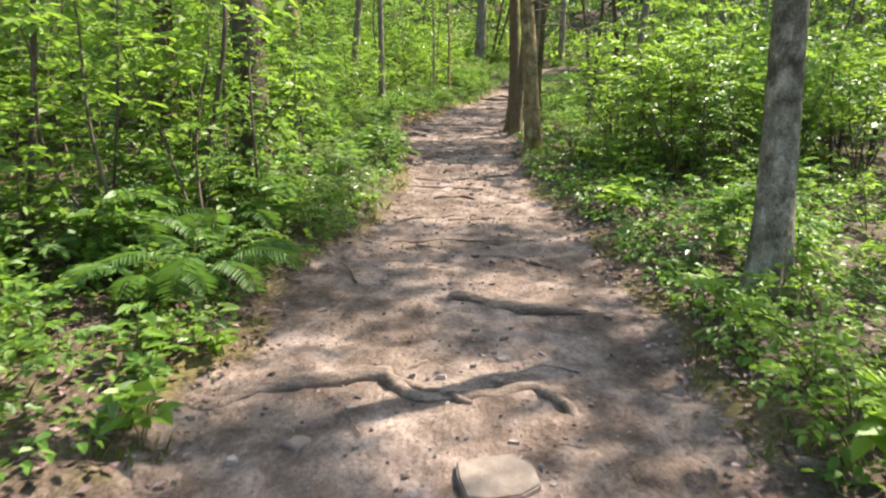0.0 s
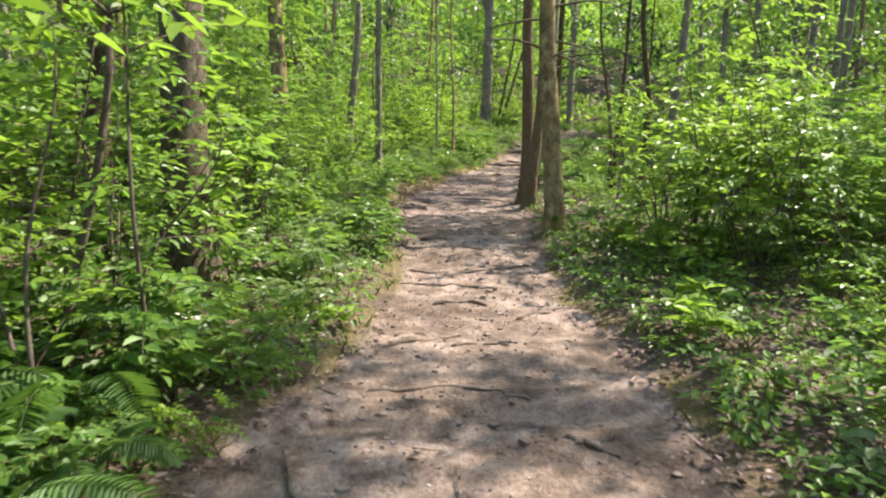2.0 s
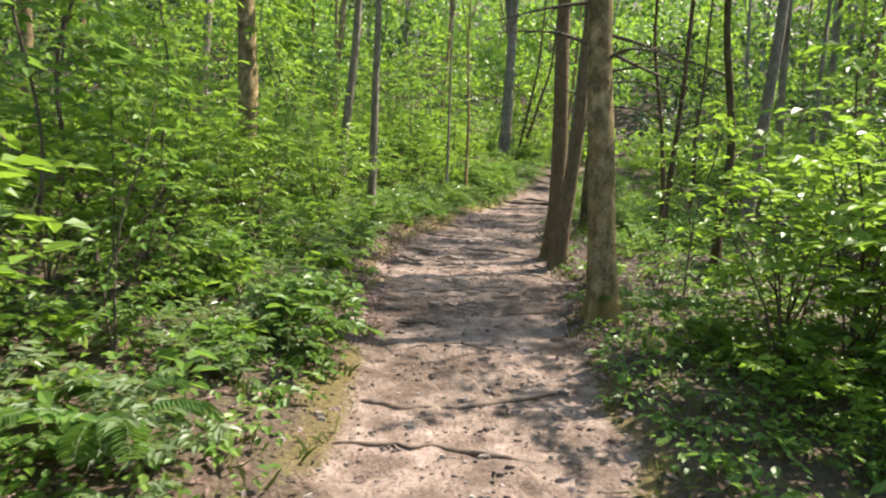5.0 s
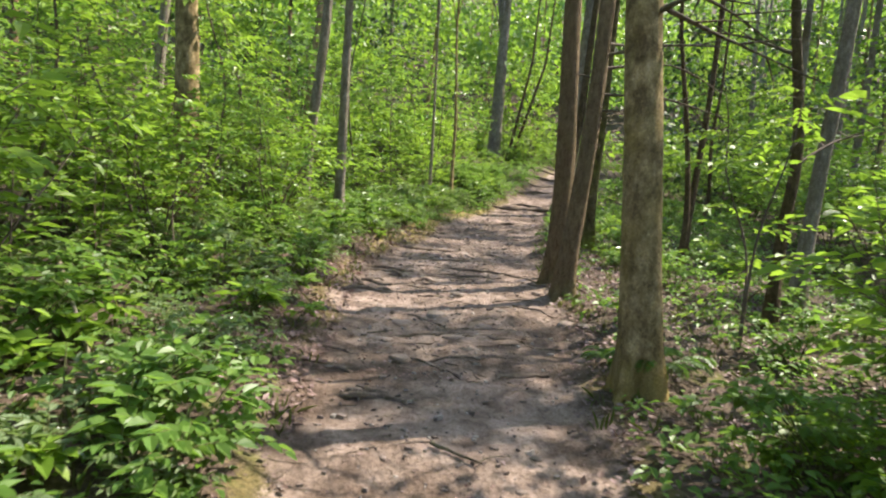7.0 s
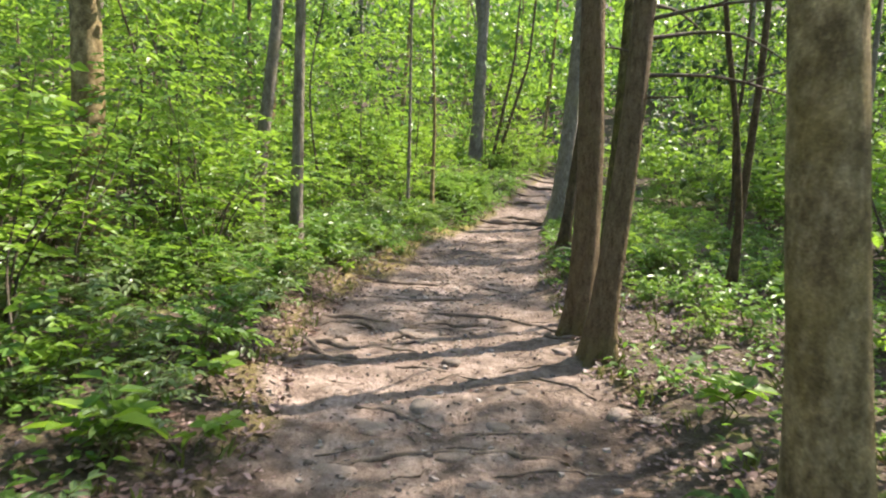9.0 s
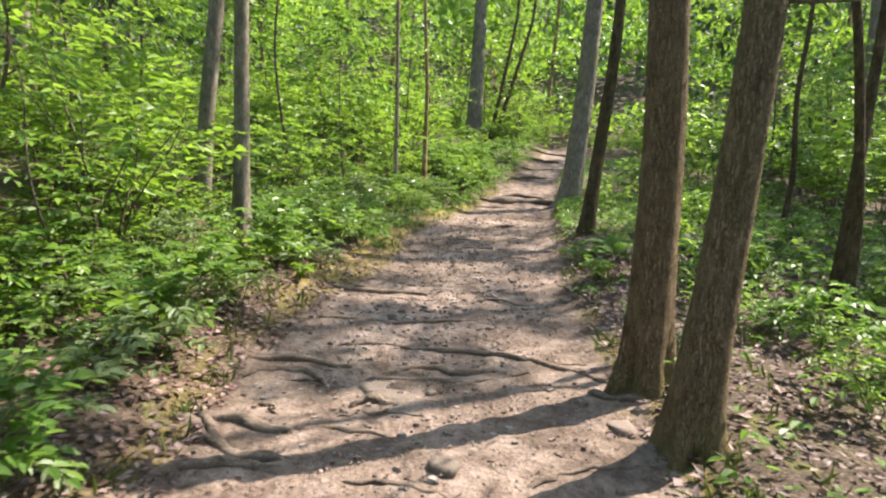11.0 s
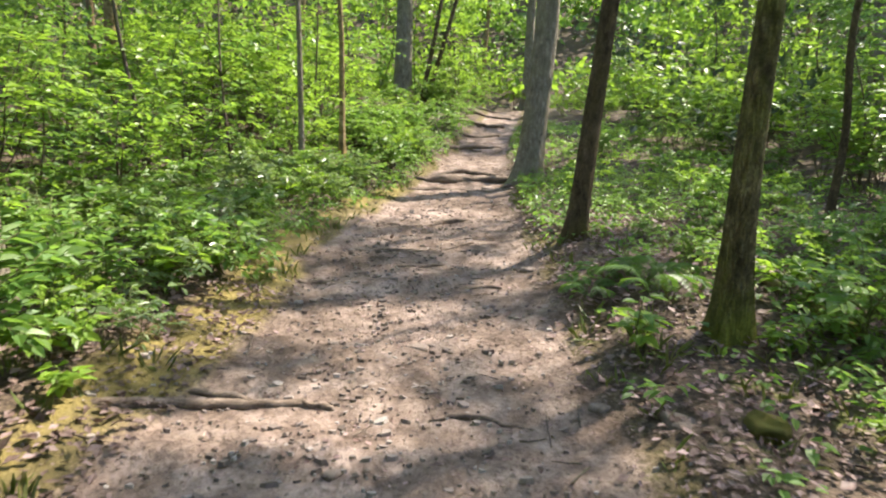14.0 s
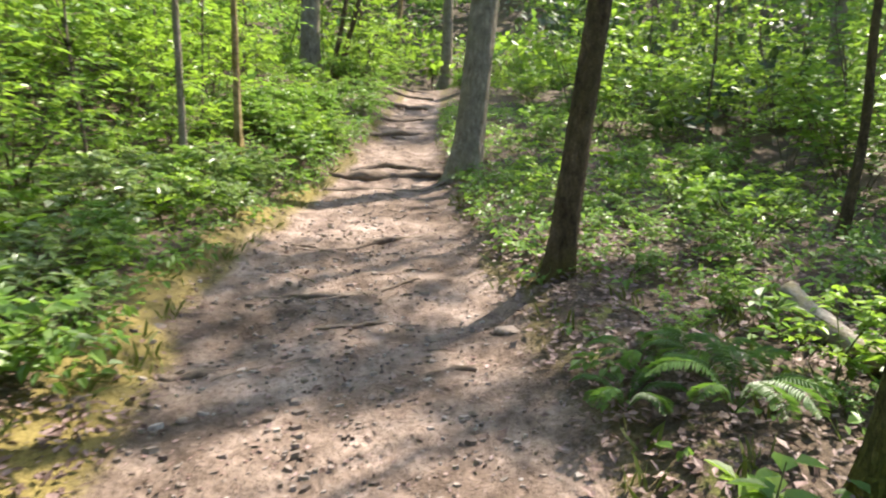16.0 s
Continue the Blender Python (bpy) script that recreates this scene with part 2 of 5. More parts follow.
def ground_material():
    """Packed pinkish earth where the trail attribute is high, leaf mould and moss elsewhere."""
    mat, nt, bsdf, _ = node_tree("forest_ground")
    trail = nt.nodes.new("ShaderNodeAttribute")
    trail.attribute_name = "trail"
    big, mid, fine, grit = noise_node(nt, 0.7, 4.0), noise_node(nt, 4.5, 6.0, 0.65), noise_node(nt, 38.0, 5.0, 0.7), noise_node(nt, 160.0, 2.0)
    earth = ramp(nt, mid.outputs["Fac"], [(0.33, (0.088, 0.063, 0.050)), (0.47, (0.170, 0.127, 0.105)), (0.66, (0.295, 0.232, 0.200))]).outputs[0]
    tint = ramp(nt, big.outputs["Fac"], [(0.38, (0.58, 0.53, 0.48)), (0.5, (0.92, 0.89, 0.86)), (0.64, (1.18, 1.14, 1.13))])
    earth = mix_colour(nt, 1.0, earth, tint.outputs[0], "MULTIPLY")
    speck = ramp(nt, fine.outputs["Fac"], [(0.34, (0.62, 0.59, 0.57)), (0.46, (0.94, 0.93, 0.92)), (0.62, (1.04, 1.04, 1.04)), (0.72, (1.25, 1.24, 1.22))])
    earth = mix_colour(nt, 1.0, earth, speck.outputs[0], "MULTIPLY")
    mould = ramp(nt, fine.outputs["Fac"], [(0.3, (0.032, 0.023, 0.016)), (0.52, (0.078, 0.055, 0.039)), (0.72, (0.17, 0.125, 0.095))]).outputs[0]
    moss = ramp(nt, grit.outputs["Fac"], [(0.3, (0.06, 0.075, 0.018)), (0.7, (0.17, 0.16, 0.045))]).outputs[0]
    mossy = ramp(nt, mid.outputs["Fac"], [(0.55, (0, 0, 0)), (0.66, (1, 1, 1))])
    floor = mix_colour(nt, mossy.outputs[0], mould, moss)
    edge = nt.nodes.new("ShaderNodeMath")
    edge.operation = "ADD"
    ragged = nt.nodes.new("ShaderNodeMath")
    ragged.operation = "MULTIPLY_ADD"
    ragged.inputs[1].default_value, ragged.inputs[2].default_value = 0.7, -0.35
    nt.links.new(fine.outputs["Fac"], ragged.inputs[0])
    nt.links.new(trail.outputs["Fac"], edge.inputs[0])
    nt.links.new(ragged.outputs[0], edge.inputs[1])
    mask = ramp(nt, edge.outputs[0], [(0.38, (0, 0, 0)), (0.62, (1, 1, 1))])
    band = ramp(nt, edge.outputs[0], [(0.12, (0, 0, 0)), (0.3, (1, 1, 1)), (0.5, (1, 1, 1)), (0.62, (0, 0, 0))])
    patchy = ramp(nt, big.outputs["Fac"], [(0.43, (0, 0, 0)), (0.53, (1, 1, 1))])
    golden = ramp(nt, fine.outputs["Fac"], [(0.3, (0.06, 0.05, 0.02)), (0.7, (0.16, 0.12, 0.05))]).outputs[0]
    both = mix_colour(nt, 1.0, band.outputs[0], patchy.outputs[0], "MULTIPLY")
    crumbs = nt.nodes.new("ShaderNodeTexVoronoi")
    crumbs.inputs["Scale"].default_value = 26.0
    spot = nt.nodes.new("ShaderNodeTexCoord")
    jitter = mix_colour(nt, 0.05, spot.outputs["Object"], fine.outputs["Color"], "ADD")
    nt.links.new(jitter, crumbs.inputs["Vector"])
    crumb_tone = ramp(nt, crumbs.outputs["Color"], [(0.15, (0.62, 0.58, 0.56)), (0.35, (0.95, 0.94, 0.93)), (0.7, (1.04, 1.04, 1.04)), (0.9, (1.28, 1.26, 1.25))])
    earth = mix_colour(nt, 0.4, earth, mix_colour(nt, 1.0, earth, crumb_tone.outputs[0], "MULTIPLY"))
    surface = mix_colour(nt, mask.outputs[0], floor, earth)
    cushion = nt.nodes.new("ShaderNodeAttribute")
    cushion.attribute_name = "moss"
    spread = nt.nodes.new("ShaderNodeMath")
    nt.links.new(cushion.outputs["Fac"], spread.inputs[0])
    nt.links.new(ragged.outputs[0], spread.inputs[1])
    cover = ramp(nt, spread.outputs[0], [(0.35, (0, 0, 0)), (0.7, (0.85, 0.85, 0.85))])
    yellow = ramp(nt, grit.outputs["Fac"], [(0.3, (0.11, 0.082, 0.022)), (0.7, (0.255, 0.20, 0.065))]).outputs[0]
    surface = mix_colour(nt, cover.outputs[0], surface, yellow)
    nt.links.new(mix_colour(nt, both, surface, golden), bsdf.inputs["Base Color"])
    bsdf.inputs["Roughness"].default_value = 0.92
    bsdf.inputs["Specular IOR Level"].default_value = 0.2
    total = nt.nodes.new("ShaderNodeMath")
    total.operation = "ADD"
    nt.links.new(fine.outputs["Fac"], total.inputs[0])
    nt.links.new(mid.outputs["Fac"], total.inputs[1])
    lump = nt.nodes.new("ShaderNodeMath")
    lump.operation = "MULTIPLY_ADD"
    lump.inputs[1].default_value = -0.5
    nt.links.new(crumbs.outputs["Distance"], lump.inputs[0])
    nt.links.new(total.outputs[0], lump.inputs[2])
    bump(nt, bsdf, lump.outputs[0], 0.7, 0.02)
    return mat


GROUND = ground_material()

# ---- mesh helpers ----
def mesh_of(name, verts, faces, material, smooth=True):
    """A mesh from arrays; all faces have the same number of corners."""
    verts, faces = np.asarray(verts, dtype=np.float32), np.asarray(faces, dtype=np.int32)
    me = bpy.data.meshes.new(name)
    n, k = faces.shape
    me.vertices.add(len(verts))
    me.vertices.foreach_set("co", verts.ravel())
    me.loops.add(n * k)
    me.loops.foreach_set("vertex_index", faces.ravel())
    me.polygons.add(n)
    me.polygons.foreach_set("loop_start", np.arange(0, n * k, k, dtype=np.int32))
    me.polygons.foreach_set("use_smooth", np.full(n, smooth))
    me.update(calc_edges=True)
    me.materials.append(material)
    return me


def part(name, data, parent, label=""):
    ob = new(name, data)
    ob.parent = parent
    return tagged(ob, label)


def joined(pieces):
    """Arrays of several pieces as one."""
    verts, faces, start = [], [], 0
    for v, f in pieces:
        verts.append(v)
        faces.append(f + start)
        start += len(v)
    return np.concatenate(verts), np.concatenate(faces)


def moved(piece, m):
    a = np.array(m)
    return piece[0] @ a[:3, :3].T + a[:3, 3], piece[1]


def smooth_line(points, count):
    """A soft curve through the points, as count places."""
    p = np.asarray(points, dtype=float)
    if len(p) == 2:
        return p[0] + (p[1] - p[0]) * np.linspace(0, 1, count)[:, None]
    p = np.vstack([2 * p[0] - p[1], p, 2 * p[-1] - p[-2]])
    out = []
    for s in np.linspace(0, len(p) - 3 - 1e-6, count):
        i, t = int(s), s - int(s)
        a, b, c, d = p[i], p[i + 1], p[i + 2], p[i + 3]
        out.append(0.5 * (2 * b + (c - a) * t + (2 * a - 5 * b + 4 * c - d) * t * t + (3 * b - a - 3 * c + d) * t ** 3))
    return np.array(out)


def tube(line, radii, sides=6, lumps=0.0, seed=0, flare=0.0, flare_height=0.5):
    """A round, uneven, tapered limb along a line, with quads."""
    line, radii = np.asarray(line, float), np.asarray(radii, float)
    along = np.gradient(line, axis=0)
    along /= np.linalg.norm(along, axis=1)[:, None] + 1e-9
    ref = np.array((0.0, 1.0, 0.0)) if abs(along[0][1]) < 0.8 else np.array((1.0, 0.0, 0.0))
    s = np.cross(along, ref)
    s /= np.linalg.norm(s, axis=1)[:, None] + 1e-9
    u = np.cross(along, s)
    ang = np.linspace(0, 2 * np.pi, sides, endpoint=False)
    rng = np.random.default_rng(seed)
    k = np.repeat(radii[:, None], sides, 1)
    if lumps:
        ph = rng.uniform(0, 6.28, 6)
        h = np.linspace(0, 1, len(line))[:, None]
        k = k * (1 + lumps * (np.sin(2 * ang + ph[0] + 5 * h) + 0.7 * np.sin(3 * ang + ph[1] - 9 * h) + 0.6 * np.sin(5 * ang + ph[2] + 23 * h)) + rng.normal(0, lumps * 0.35, k.shape))
    if flare:
        up = np.linalg.norm(line - line[0], axis=1)[:, None]
        ph = rng.uniform(0, 6.28)
        k = k * (1 + flare * np.exp(-up / flare_height * 3) * (0.6 + 0.6 * np.cos(4 * ang + ph) + 0.3 * np.cos(7 * ang)))
    verts = (line[:, None] + k[..., None] * (np.cos(ang)[None, :, None] * s[:, None] + np.sin(ang)[None, :, None] * u[:, None])).reshape(-1, 3)
    n = len(line)
    i, j = np.meshgrid(np.arange(n - 1), np.arange(sides), indexing="ij")
    a, b = i * sides + j, i * sides + (j + 1) % sides
    faces = np.stack([a, b, b + sides, a + sides], -1).reshape(-1, 4)
    return verts, faces


def blades(base, axis, normal, length, width, droop=0.15, fold=0.18):
    """Leaf blades with two folded halves, four triangles each."""
    base, axis, normal = (np.asarray(v, float) for v in (base, axis, normal))
    axis = axis / (np.linalg.norm(axis, axis=1)[:, None] + 1e-9)
    side = np.cross(axis, normal)
    side /= np.linalg.norm(side, axis=1)[:, None] + 1e-9
    n = np.cross(side, axis)
    L, W = np.asarray(length, float)[:, None], np.asarray(width, float)[:, None]
    cols = [base,
            base + 0.32 * L * axis + 0.5 * W * side + fold * W * n,
            base + 0.68 * L * axis + 0.36 * W * side + (fold * 0.7 * W - droop * 0.35 * L) * n,
            base + L * axis - droop * L * n,
            base + 0.68 * L * axis - 0.36 * W * side + (fold * 0.7 * W - droop * 0.35 * L) * n,
            base + 0.32 * L * axis - 0.5 * W * side + fold * W * n]
    verts = np.stack(cols, 1).reshape(-1, 3)
    i = np.arange(len(base))[:, None] * 6
    faces = np.concatenate([i + np.array([[0, 1, 2, 3]]), i + np.array([[0, 3, 4, 5]])], 1).reshape(-1, 4)
    return verts, faces


def flakes(base, axis, normal, length, width):
    """Far leaves: one bent quad each."""
    base, axis, normal = (np.asarray(v, float) for v in (base, axis, normal))
    axis = axis / (np.linalg.norm(axis, axis=1)[:, None] + 1e-9)
    side = np.cross(axis, normal)
    side /= np.linalg.norm(side, axis=1)[:, None] + 1e-9
    L, W = np.asarray(length, float)[:, None], np.asarray(width, float)[:, None]
    n = np.cross(side, axis)
    verts = np.stack([base, base + 0.45 * L * axis + 0.5 * W * side + 0.12 * W * n, base + L * axis, base + 0.45 * L * axis - 0.5 * W * side + 0.12 * W * n], 1).reshape(-1, 3)
    faces = np.arange(len(base) * 4).reshape(-1, 4)
    return verts, faces


def unit(rng, n):
    v = rng.normal(size=(n, 3))
    return v / np.linalg.norm(v, axis=1)[:, None]


# ---- lie of the land ----
TRAIL_Y = [-60, 0, 2.3, 3.2, 5, 7.1, 8, 10, 11.5, 13.4, 16, 18, 20, 21.5, 23.5, 25, 26.3, 28.7, 31, 34, 36, 38, 42, 60]
TRAIL_L = [-1.1, -1.1, -1.2, -1.28, -1.1, -0.6, -0.58, -0.52, -0.68, -0.8, -0.92, -0.6, -0.15, -0.05, 0.55, 1.05, 1.55, 2.4, 3.1, 4.1, 4.6, 5.0, 5.6, 8.0]
TRAIL_R = [1.35, 1.35, 1.4, 1.48, 1.46, 1.45, 1.28, 1.18, 1.28, 1.5, 1.57, 1.66, 1.95, 2.2, 2.5, 2.82, 3.05, 3.55, 4.15, 5.1, 5.6, 6.0, 6.6, 9.0]
SLOPE_Y = [-300, -60, 0, 22, 26, 26.5, 28.9, 29.1, 31.9, 32.1, 33.4, 33.6, 35.5, 45, 70, 300]
SLOPE_Z = [-6, -2.5, -0.24, 0.9, 1.12, 1.3, 1.62, 1.74, 2.12, 2.25, 2.42, 2.54, 2.72, 2.75, 4.0, 16]


def trail_at(y):
    l, r = np.interp(y, TRAIL_Y, TRAIL_L), np.interp(y, TRAIL_Y, TRAIL_R)
    return (l + r) / 2, (r - l) / 2


def off_trail(x, y):
    """Metres outside the trodden strip (minus: inside)."""
    c, w = trail_at(y)
    return np.abs(x - c) - w + np.clip(np.asarray(y) - 37, 0, 4) * 1.5


def land(x, y):
    x, y = np.asarray(x, float), np.asarray(y, float)
    c, w = trail_at(y)
    d = np.abs(x - c) - w
    e = np.clip(d, 0, None)
    s = np.clip((d + 0.25) / 0.75, 0, 1)
    s = s * s * (3 - 2 * s)
    z = np.interp(y, SLOPE_Y, SLOPE_Z) + 0.14 * s - 0.03
    z = z + np.clip(e - 0.3, 0, 12) * np.where(x < c, 0.05, 0.02)
    z = z + 0.10 * np.clip((d + 0.35) / 0.8, 0, 1) * (x > c) * np.clip((y - 17.5) / 2.5, 0, 1) * np.clip((31 - y) / 3, 0, 1)
    z = z + np.clip(np.hypot(x - 1, y - 14) - 36, 0, 62) * 0.42
    wob = 0.035 * np.sin(1.7 * x + 0.9 * y) * np.sin(1.1 * y - 0.6 * x) + 0.018 * np.sin(4.3 * x - 2.2 * y + 1) * np.sin(3.9 * y + 1.3 * x)
    tread = 0.012 * np.sin(9 * y + 2.2 * np.sin(2.1 * x + y)) + 0.008 * np.sin(17 * x + 5 * np.sin(6 * y)) * np.sin(13 * y)
    return z + wob * (0.35 + 0.65 * s) + tread * (1 - 0.5 * s)


def at(x, y, lift=0.0):
    return float(land(x, y)) + lift


def build_ground():
    u = np.concatenate([-np.geomspace(300, 3.2, 40), np.linspace(-3.0, 3.0, 101), np.geomspace(3.2, 300, 40)])
    y = np.concatenate([-np.geomspace(300, 1.2, 24), np.arange(-1.0, 30, 0.085), np.geomspace(30.1, 400, 60)])
    U, Y = np.meshgrid(u, y)
    C, W = trail_at(Y)
    X = U + C * np.clip(1.5 - np.abs(U) / 20, 0, 1)
    Z = land(X, Y)
    rough = np.array([noise.noise((a * 6, b * 6, 0)) + 0.6 * noise.noise((a * 15, b * 15, 3)) for a, b in zip(X.ravel(), Y.ravel())]).reshape(X.shape)
    Z = Z + rough * 0.021 * (np.abs(U) < 8)
    n, m = X.shape
    i, j = np.meshgrid(np.arange(n - 1), np.arange(m - 1), indexing="ij")
    a = i * m + j
    faces = np.stack([a, a + 1, a + m + 1, a + m], -1).reshape(-1, 4)
    me = mesh_of("ground", np.stack([X, Y, Z], -1).reshape(-1, 3), faces, GROUND)
    wav = np.array([noise.noise((a * 1.3, b * 1.3, 7)) for a, b in zip(X.ravel(), Y.ravel())]).reshape(X.shape)
    mask = np.clip(0.5 - (off_trail(X, Y) + 0.22 * wav) / 0.5, 0, 1) * np.clip((37.2 - Y) / 0.6, 0, 1)
    me.attributes.new("trail", "FLOAT", "POINT").data.foreach_set("value", mask.ravel().astype(np.float32))
    D = off_trail(X, Y)
    left = np.clip(1 - np.abs(D - 0.12) / 0.42, 0, 1) * (X < C) * np.clip((Y - 16.5) / 1.5, 0, 1) * np.clip((26.5 - Y) / 2, 0, 1)
    right = np.clip(1 - np.abs(D - 0.2) / 0.3, 0, 1) * (X > C) * np.clip((Y - 23.5) / 1.0, 0, 1) * np.clip((27 - Y) / 1, 0, 1) * 0.7
    foot = np.clip(1.2 - np.hypot(X - 1.35, Y - 15.6) / 0.35, 0, 1) * 0.75
    sheet = np.clip((left + right + foot) * (1.0 + 0.9 * wav), 0, 1)
    me.attributes.new("moss", "FLOAT", "POINT").data.foreach_set("value", sheet.ravel().astype(np.float32))
    return tagged(new("ground", me), "trodden pinkish earth trail through mossy brown leaf mould", "ground", kind="structure")


build_ground()


# ---- trees ----
def crown_piece(seed, clumps=17, leaves=100, rx=2.3, rz=2.3, leaf=0.24):
    """An uneven crown of leafy sprays about its own middle."""
    rng = np.random.default_rng(seed)
    c = unit(rng, clumps) * (rng.uniform(0.25, 1.0, (clumps, 1)) ** 0.6) * np.array((rx, rx, rz))
    pieces, mids = [], []
    for p in c:
        r = rng.uniform(0.5, 1.05)
        q = p + unit(rng, leaves) * rng.uniform(0, 1, (leaves, 1)) ** 0.5 * np.array((r, r, r * 0.4))
        ax = (q - p) + unit(rng, leaves) * 0.5 + np.array((0, 0, -0.2))
        nor = unit(rng, leaves) * 0.55 + np.array((0, 0, 1.0))
        ln = rng.uniform(0.7, 1.25, leaves) * leaf
        pieces.append(flakes(q, ax, nor, ln, ln * rng.uniform(0.5, 0.75, leaves)))
        mids.append(p)
    return joined(pieces), np.array(mids)


CROWNS = []
for k in range(5):
    piece, mids = crown_piece(50 + k)
    CROWNS.append((mesh_of("crown", *piece, LEAF_CANOPY, smooth=False), mids))


def tree(x, y, radius, bends, height, bark, label, seed, group="", dead=(), flare=1.35, crown=True, size=1.0, sides=24):
    """A forest tree: trunk through bends (x shift, y shift, height over its foot), limbs, crown, dead twigs."""
    rng = np.random.default_rng(seed)
    root = new("tree")
    root.matrix_world = pose(x, y, at(x, y))
    tagged(root, label, "tree", group)
    last = bends[-1]
    drift = np.array((last[0], last[1])) / max(last[2], 0.5)
    top = (drift[0] * height * 0.55, drift[1] * height * 0.55, height)
    zs = np.concatenate([np.arange(-0.25, 5.0, 0.14 if sides > 12 else 0.35), np.linspace(5.0, height, 9)])
    knots = np.array([(0, 0, -0.3), (0, 0, 0)] + [tuple(b) for b in bends] + [top])
    even = np.arange(-1.5, height + 1.5, 0.05)
    kernel = np.hanning(27) / np.hanning(27).sum()
    soft = [np.convolve(np.interp(even, knots[:, 2], knots[:, c]), kernel, "same") for c in (0, 1)]
    line = np.column_stack([np.interp(zs, even, soft[0]), np.interp(zs, even, soft[1]), zs])
    h = np.clip(line[:, 2] / height, 0, 1)
    rad = radius * (1 - 0.72 * h ** 0.9)
    part("trunk", mesh_of("trunk", *tube(line, rad, sides, 0.028, seed, flare, 0.9), bark), root)
    if crown:
        me, mids = CROWNS[seed % len(CROWNS)]
        mid = Vector(top) + Vector((0, 0, 0.2))
        c = part("crown", me, root)
        c.matrix_basis = Matrix.Translation(mid) @ Matrix.Rotation(rng.uniform(0, 6.28), 4, "Z") @ Matrix.Scale(size, 4)
        for p in mids[:5]:
            q = np.array(c.matrix_basis @ Vector(p))
            k = int(len(line) * rng.uniform(0.72, 0.92))
            bow = (line[k] + q) / 2 + np.array((0, 0, 0.35))
            limb = smooth_line([line[k], bow, q], 7)
            part("limb", mesh_of("limb", *tube(limb, np.linspace(rad[k] * 0.5, 0.012, 7), 6, 0.05, seed), bark), root)
    for hh, ang, ln, rise in dead:
        k = int(np.argmin(np.abs(line[:, 2] - hh)))
        d = np.array((math.cos(ang), math.sin(ang), rise))
        a = line[k]
        pts = [a, a + d * ln * 0.5 + rng.normal(0, 0.04, 3), a + d * ln + np.array((0, 0, -0.12 * ln)) + rng.normal(0, 0.05, 3)]
        b = smooth_line(pts, 9)
        branch = part("dead_branch", mesh_of("dead_branch", *tube(b, np.linspace(0.02, 0.005, 9), 6, 0.08, seed), TWIG_WOOD), root, "bare dead branch with twigs")
        for j in (3, 5, 6):
            side = np.array((-d[1], d[0], 0)) * rng.choice((-1, 1)) + d * 0.8 + np.array((0, 0, rng.uniform(-0.3, 0.4)))
            twig = tube(smooth_line([b[j], b[j] + side * ln * 0.2, b[j] + side * ln * 0.33 - np.array((0, 0, 0.03))], 5), np.linspace(0.008, 0.002, 5), 4)
            part("twig", mesh_of("twig", *twig, TWIG_WOOD), branch)
    return root


R = "trees beside the trail"
tree(-2.16, 7.8, 0.205, [(0.0, 0, 1.5), (0.0, 0, 3.0)], 13, BARK_FURROWED, "broad brown furrowed tree trunk standing among shrubs", 1, R)
tree(2.17, 4.3, 0.115, [(-0.04, 0, 1.0), (-0.09, 0, 2.0)], 11, BARK_LICHEN, "slim grey-barked tree with light blotches beside shrubs", 2, R)
tree(1.59, 11.84, 0.136, [(-0.08, 0, 1.0), (-0.23, 0, 2.5)], 12, BARK_MOSSY, "straight brown tree with mossy bark and bare dead branches", 3, R,
     dead=[(2.5, 0.1, 1.1, -0.25), (2.75, 0.5, 1.4, -0.05), (2.6, 3.0, 0.9, 0.2), (2.35, -0.5, 0.6, 0.3), (3.0, 2.6, 1.1, 0.0), (3.1, -0.2, 1.3, 0.1)])
tree(1.63, 15.8, 0.128, [(-0.02, 0, 1.5), (-0.12, 0, 3.4)], 13, BARK_BROWN, "straight brown furrowed tree with a bright sunlit edge", 4, R)
tree(1.57, 15.0, 0.108, [(0.09, 0, 1.0), (0.16, 0, 1.9), (0.2, 0, 3.2)], 12, BARK_BROWN, "leaning dark brown furrowed tree with stub branches", 6, R,
     dead=[(2.3, 0.1, 1.4, 0.02), (2.55, 0.3, 1.7, 0.1), (2.1, -0.1, 0.35, 0.05), (2.8, 0.9, 1.6, 0.1), (1.7, 0.2, 0.16, 0.1), (2.4, 2.8, 0.3, 0.3), (2.75, -0.4, 1.3, 0.2)])
tree(2.53, 18.5, 0.085, [(0.0, 0, 0.8), (0.05, 0, 1.9)], 10, BARK_MOSS_FOOT, "slender dark tree with yellow-green moss at its foot", 7, R, size=0.45)
tree(2.5, 21.17, 0.095, [(0.08, 0, 1.0), (0.2, 0, 2.2)], 10, BARK_DARK, "slender brown leaning tree at the trail's edge", 8, R, size=0.45)
tree(3.28, 26.0, 0.215, [(0.08, 0, 1.2), (0.18, 0, 2.6)], 14, BARK_GREY, "stout grey tree with flared foot where roots cross the trail", 9, R, flare=1.3)
tree(1.86, 35.8, 0.27, [(0.0, 0, 3.0), (0.02, 0, 6.0)], 15, BARK_GREY, "tall grey trunk where the trail bends", 11, R)
tree(2.5, 35.2, 0.075, [(0.4, 0, 1.4), (1.1, 0, 4.0)], 9, BARK_DARK, "thin dark leaning stem beside the tall trunk", 12, R, crown=False)
tree(2.35, 35.1, 0.07, [(0.3, 0, 1.6), (0.7, 0, 4.0)], 9, BARK_DARK, "thin dark leaning stem beside the tall trunk", 13, R, crown=False)
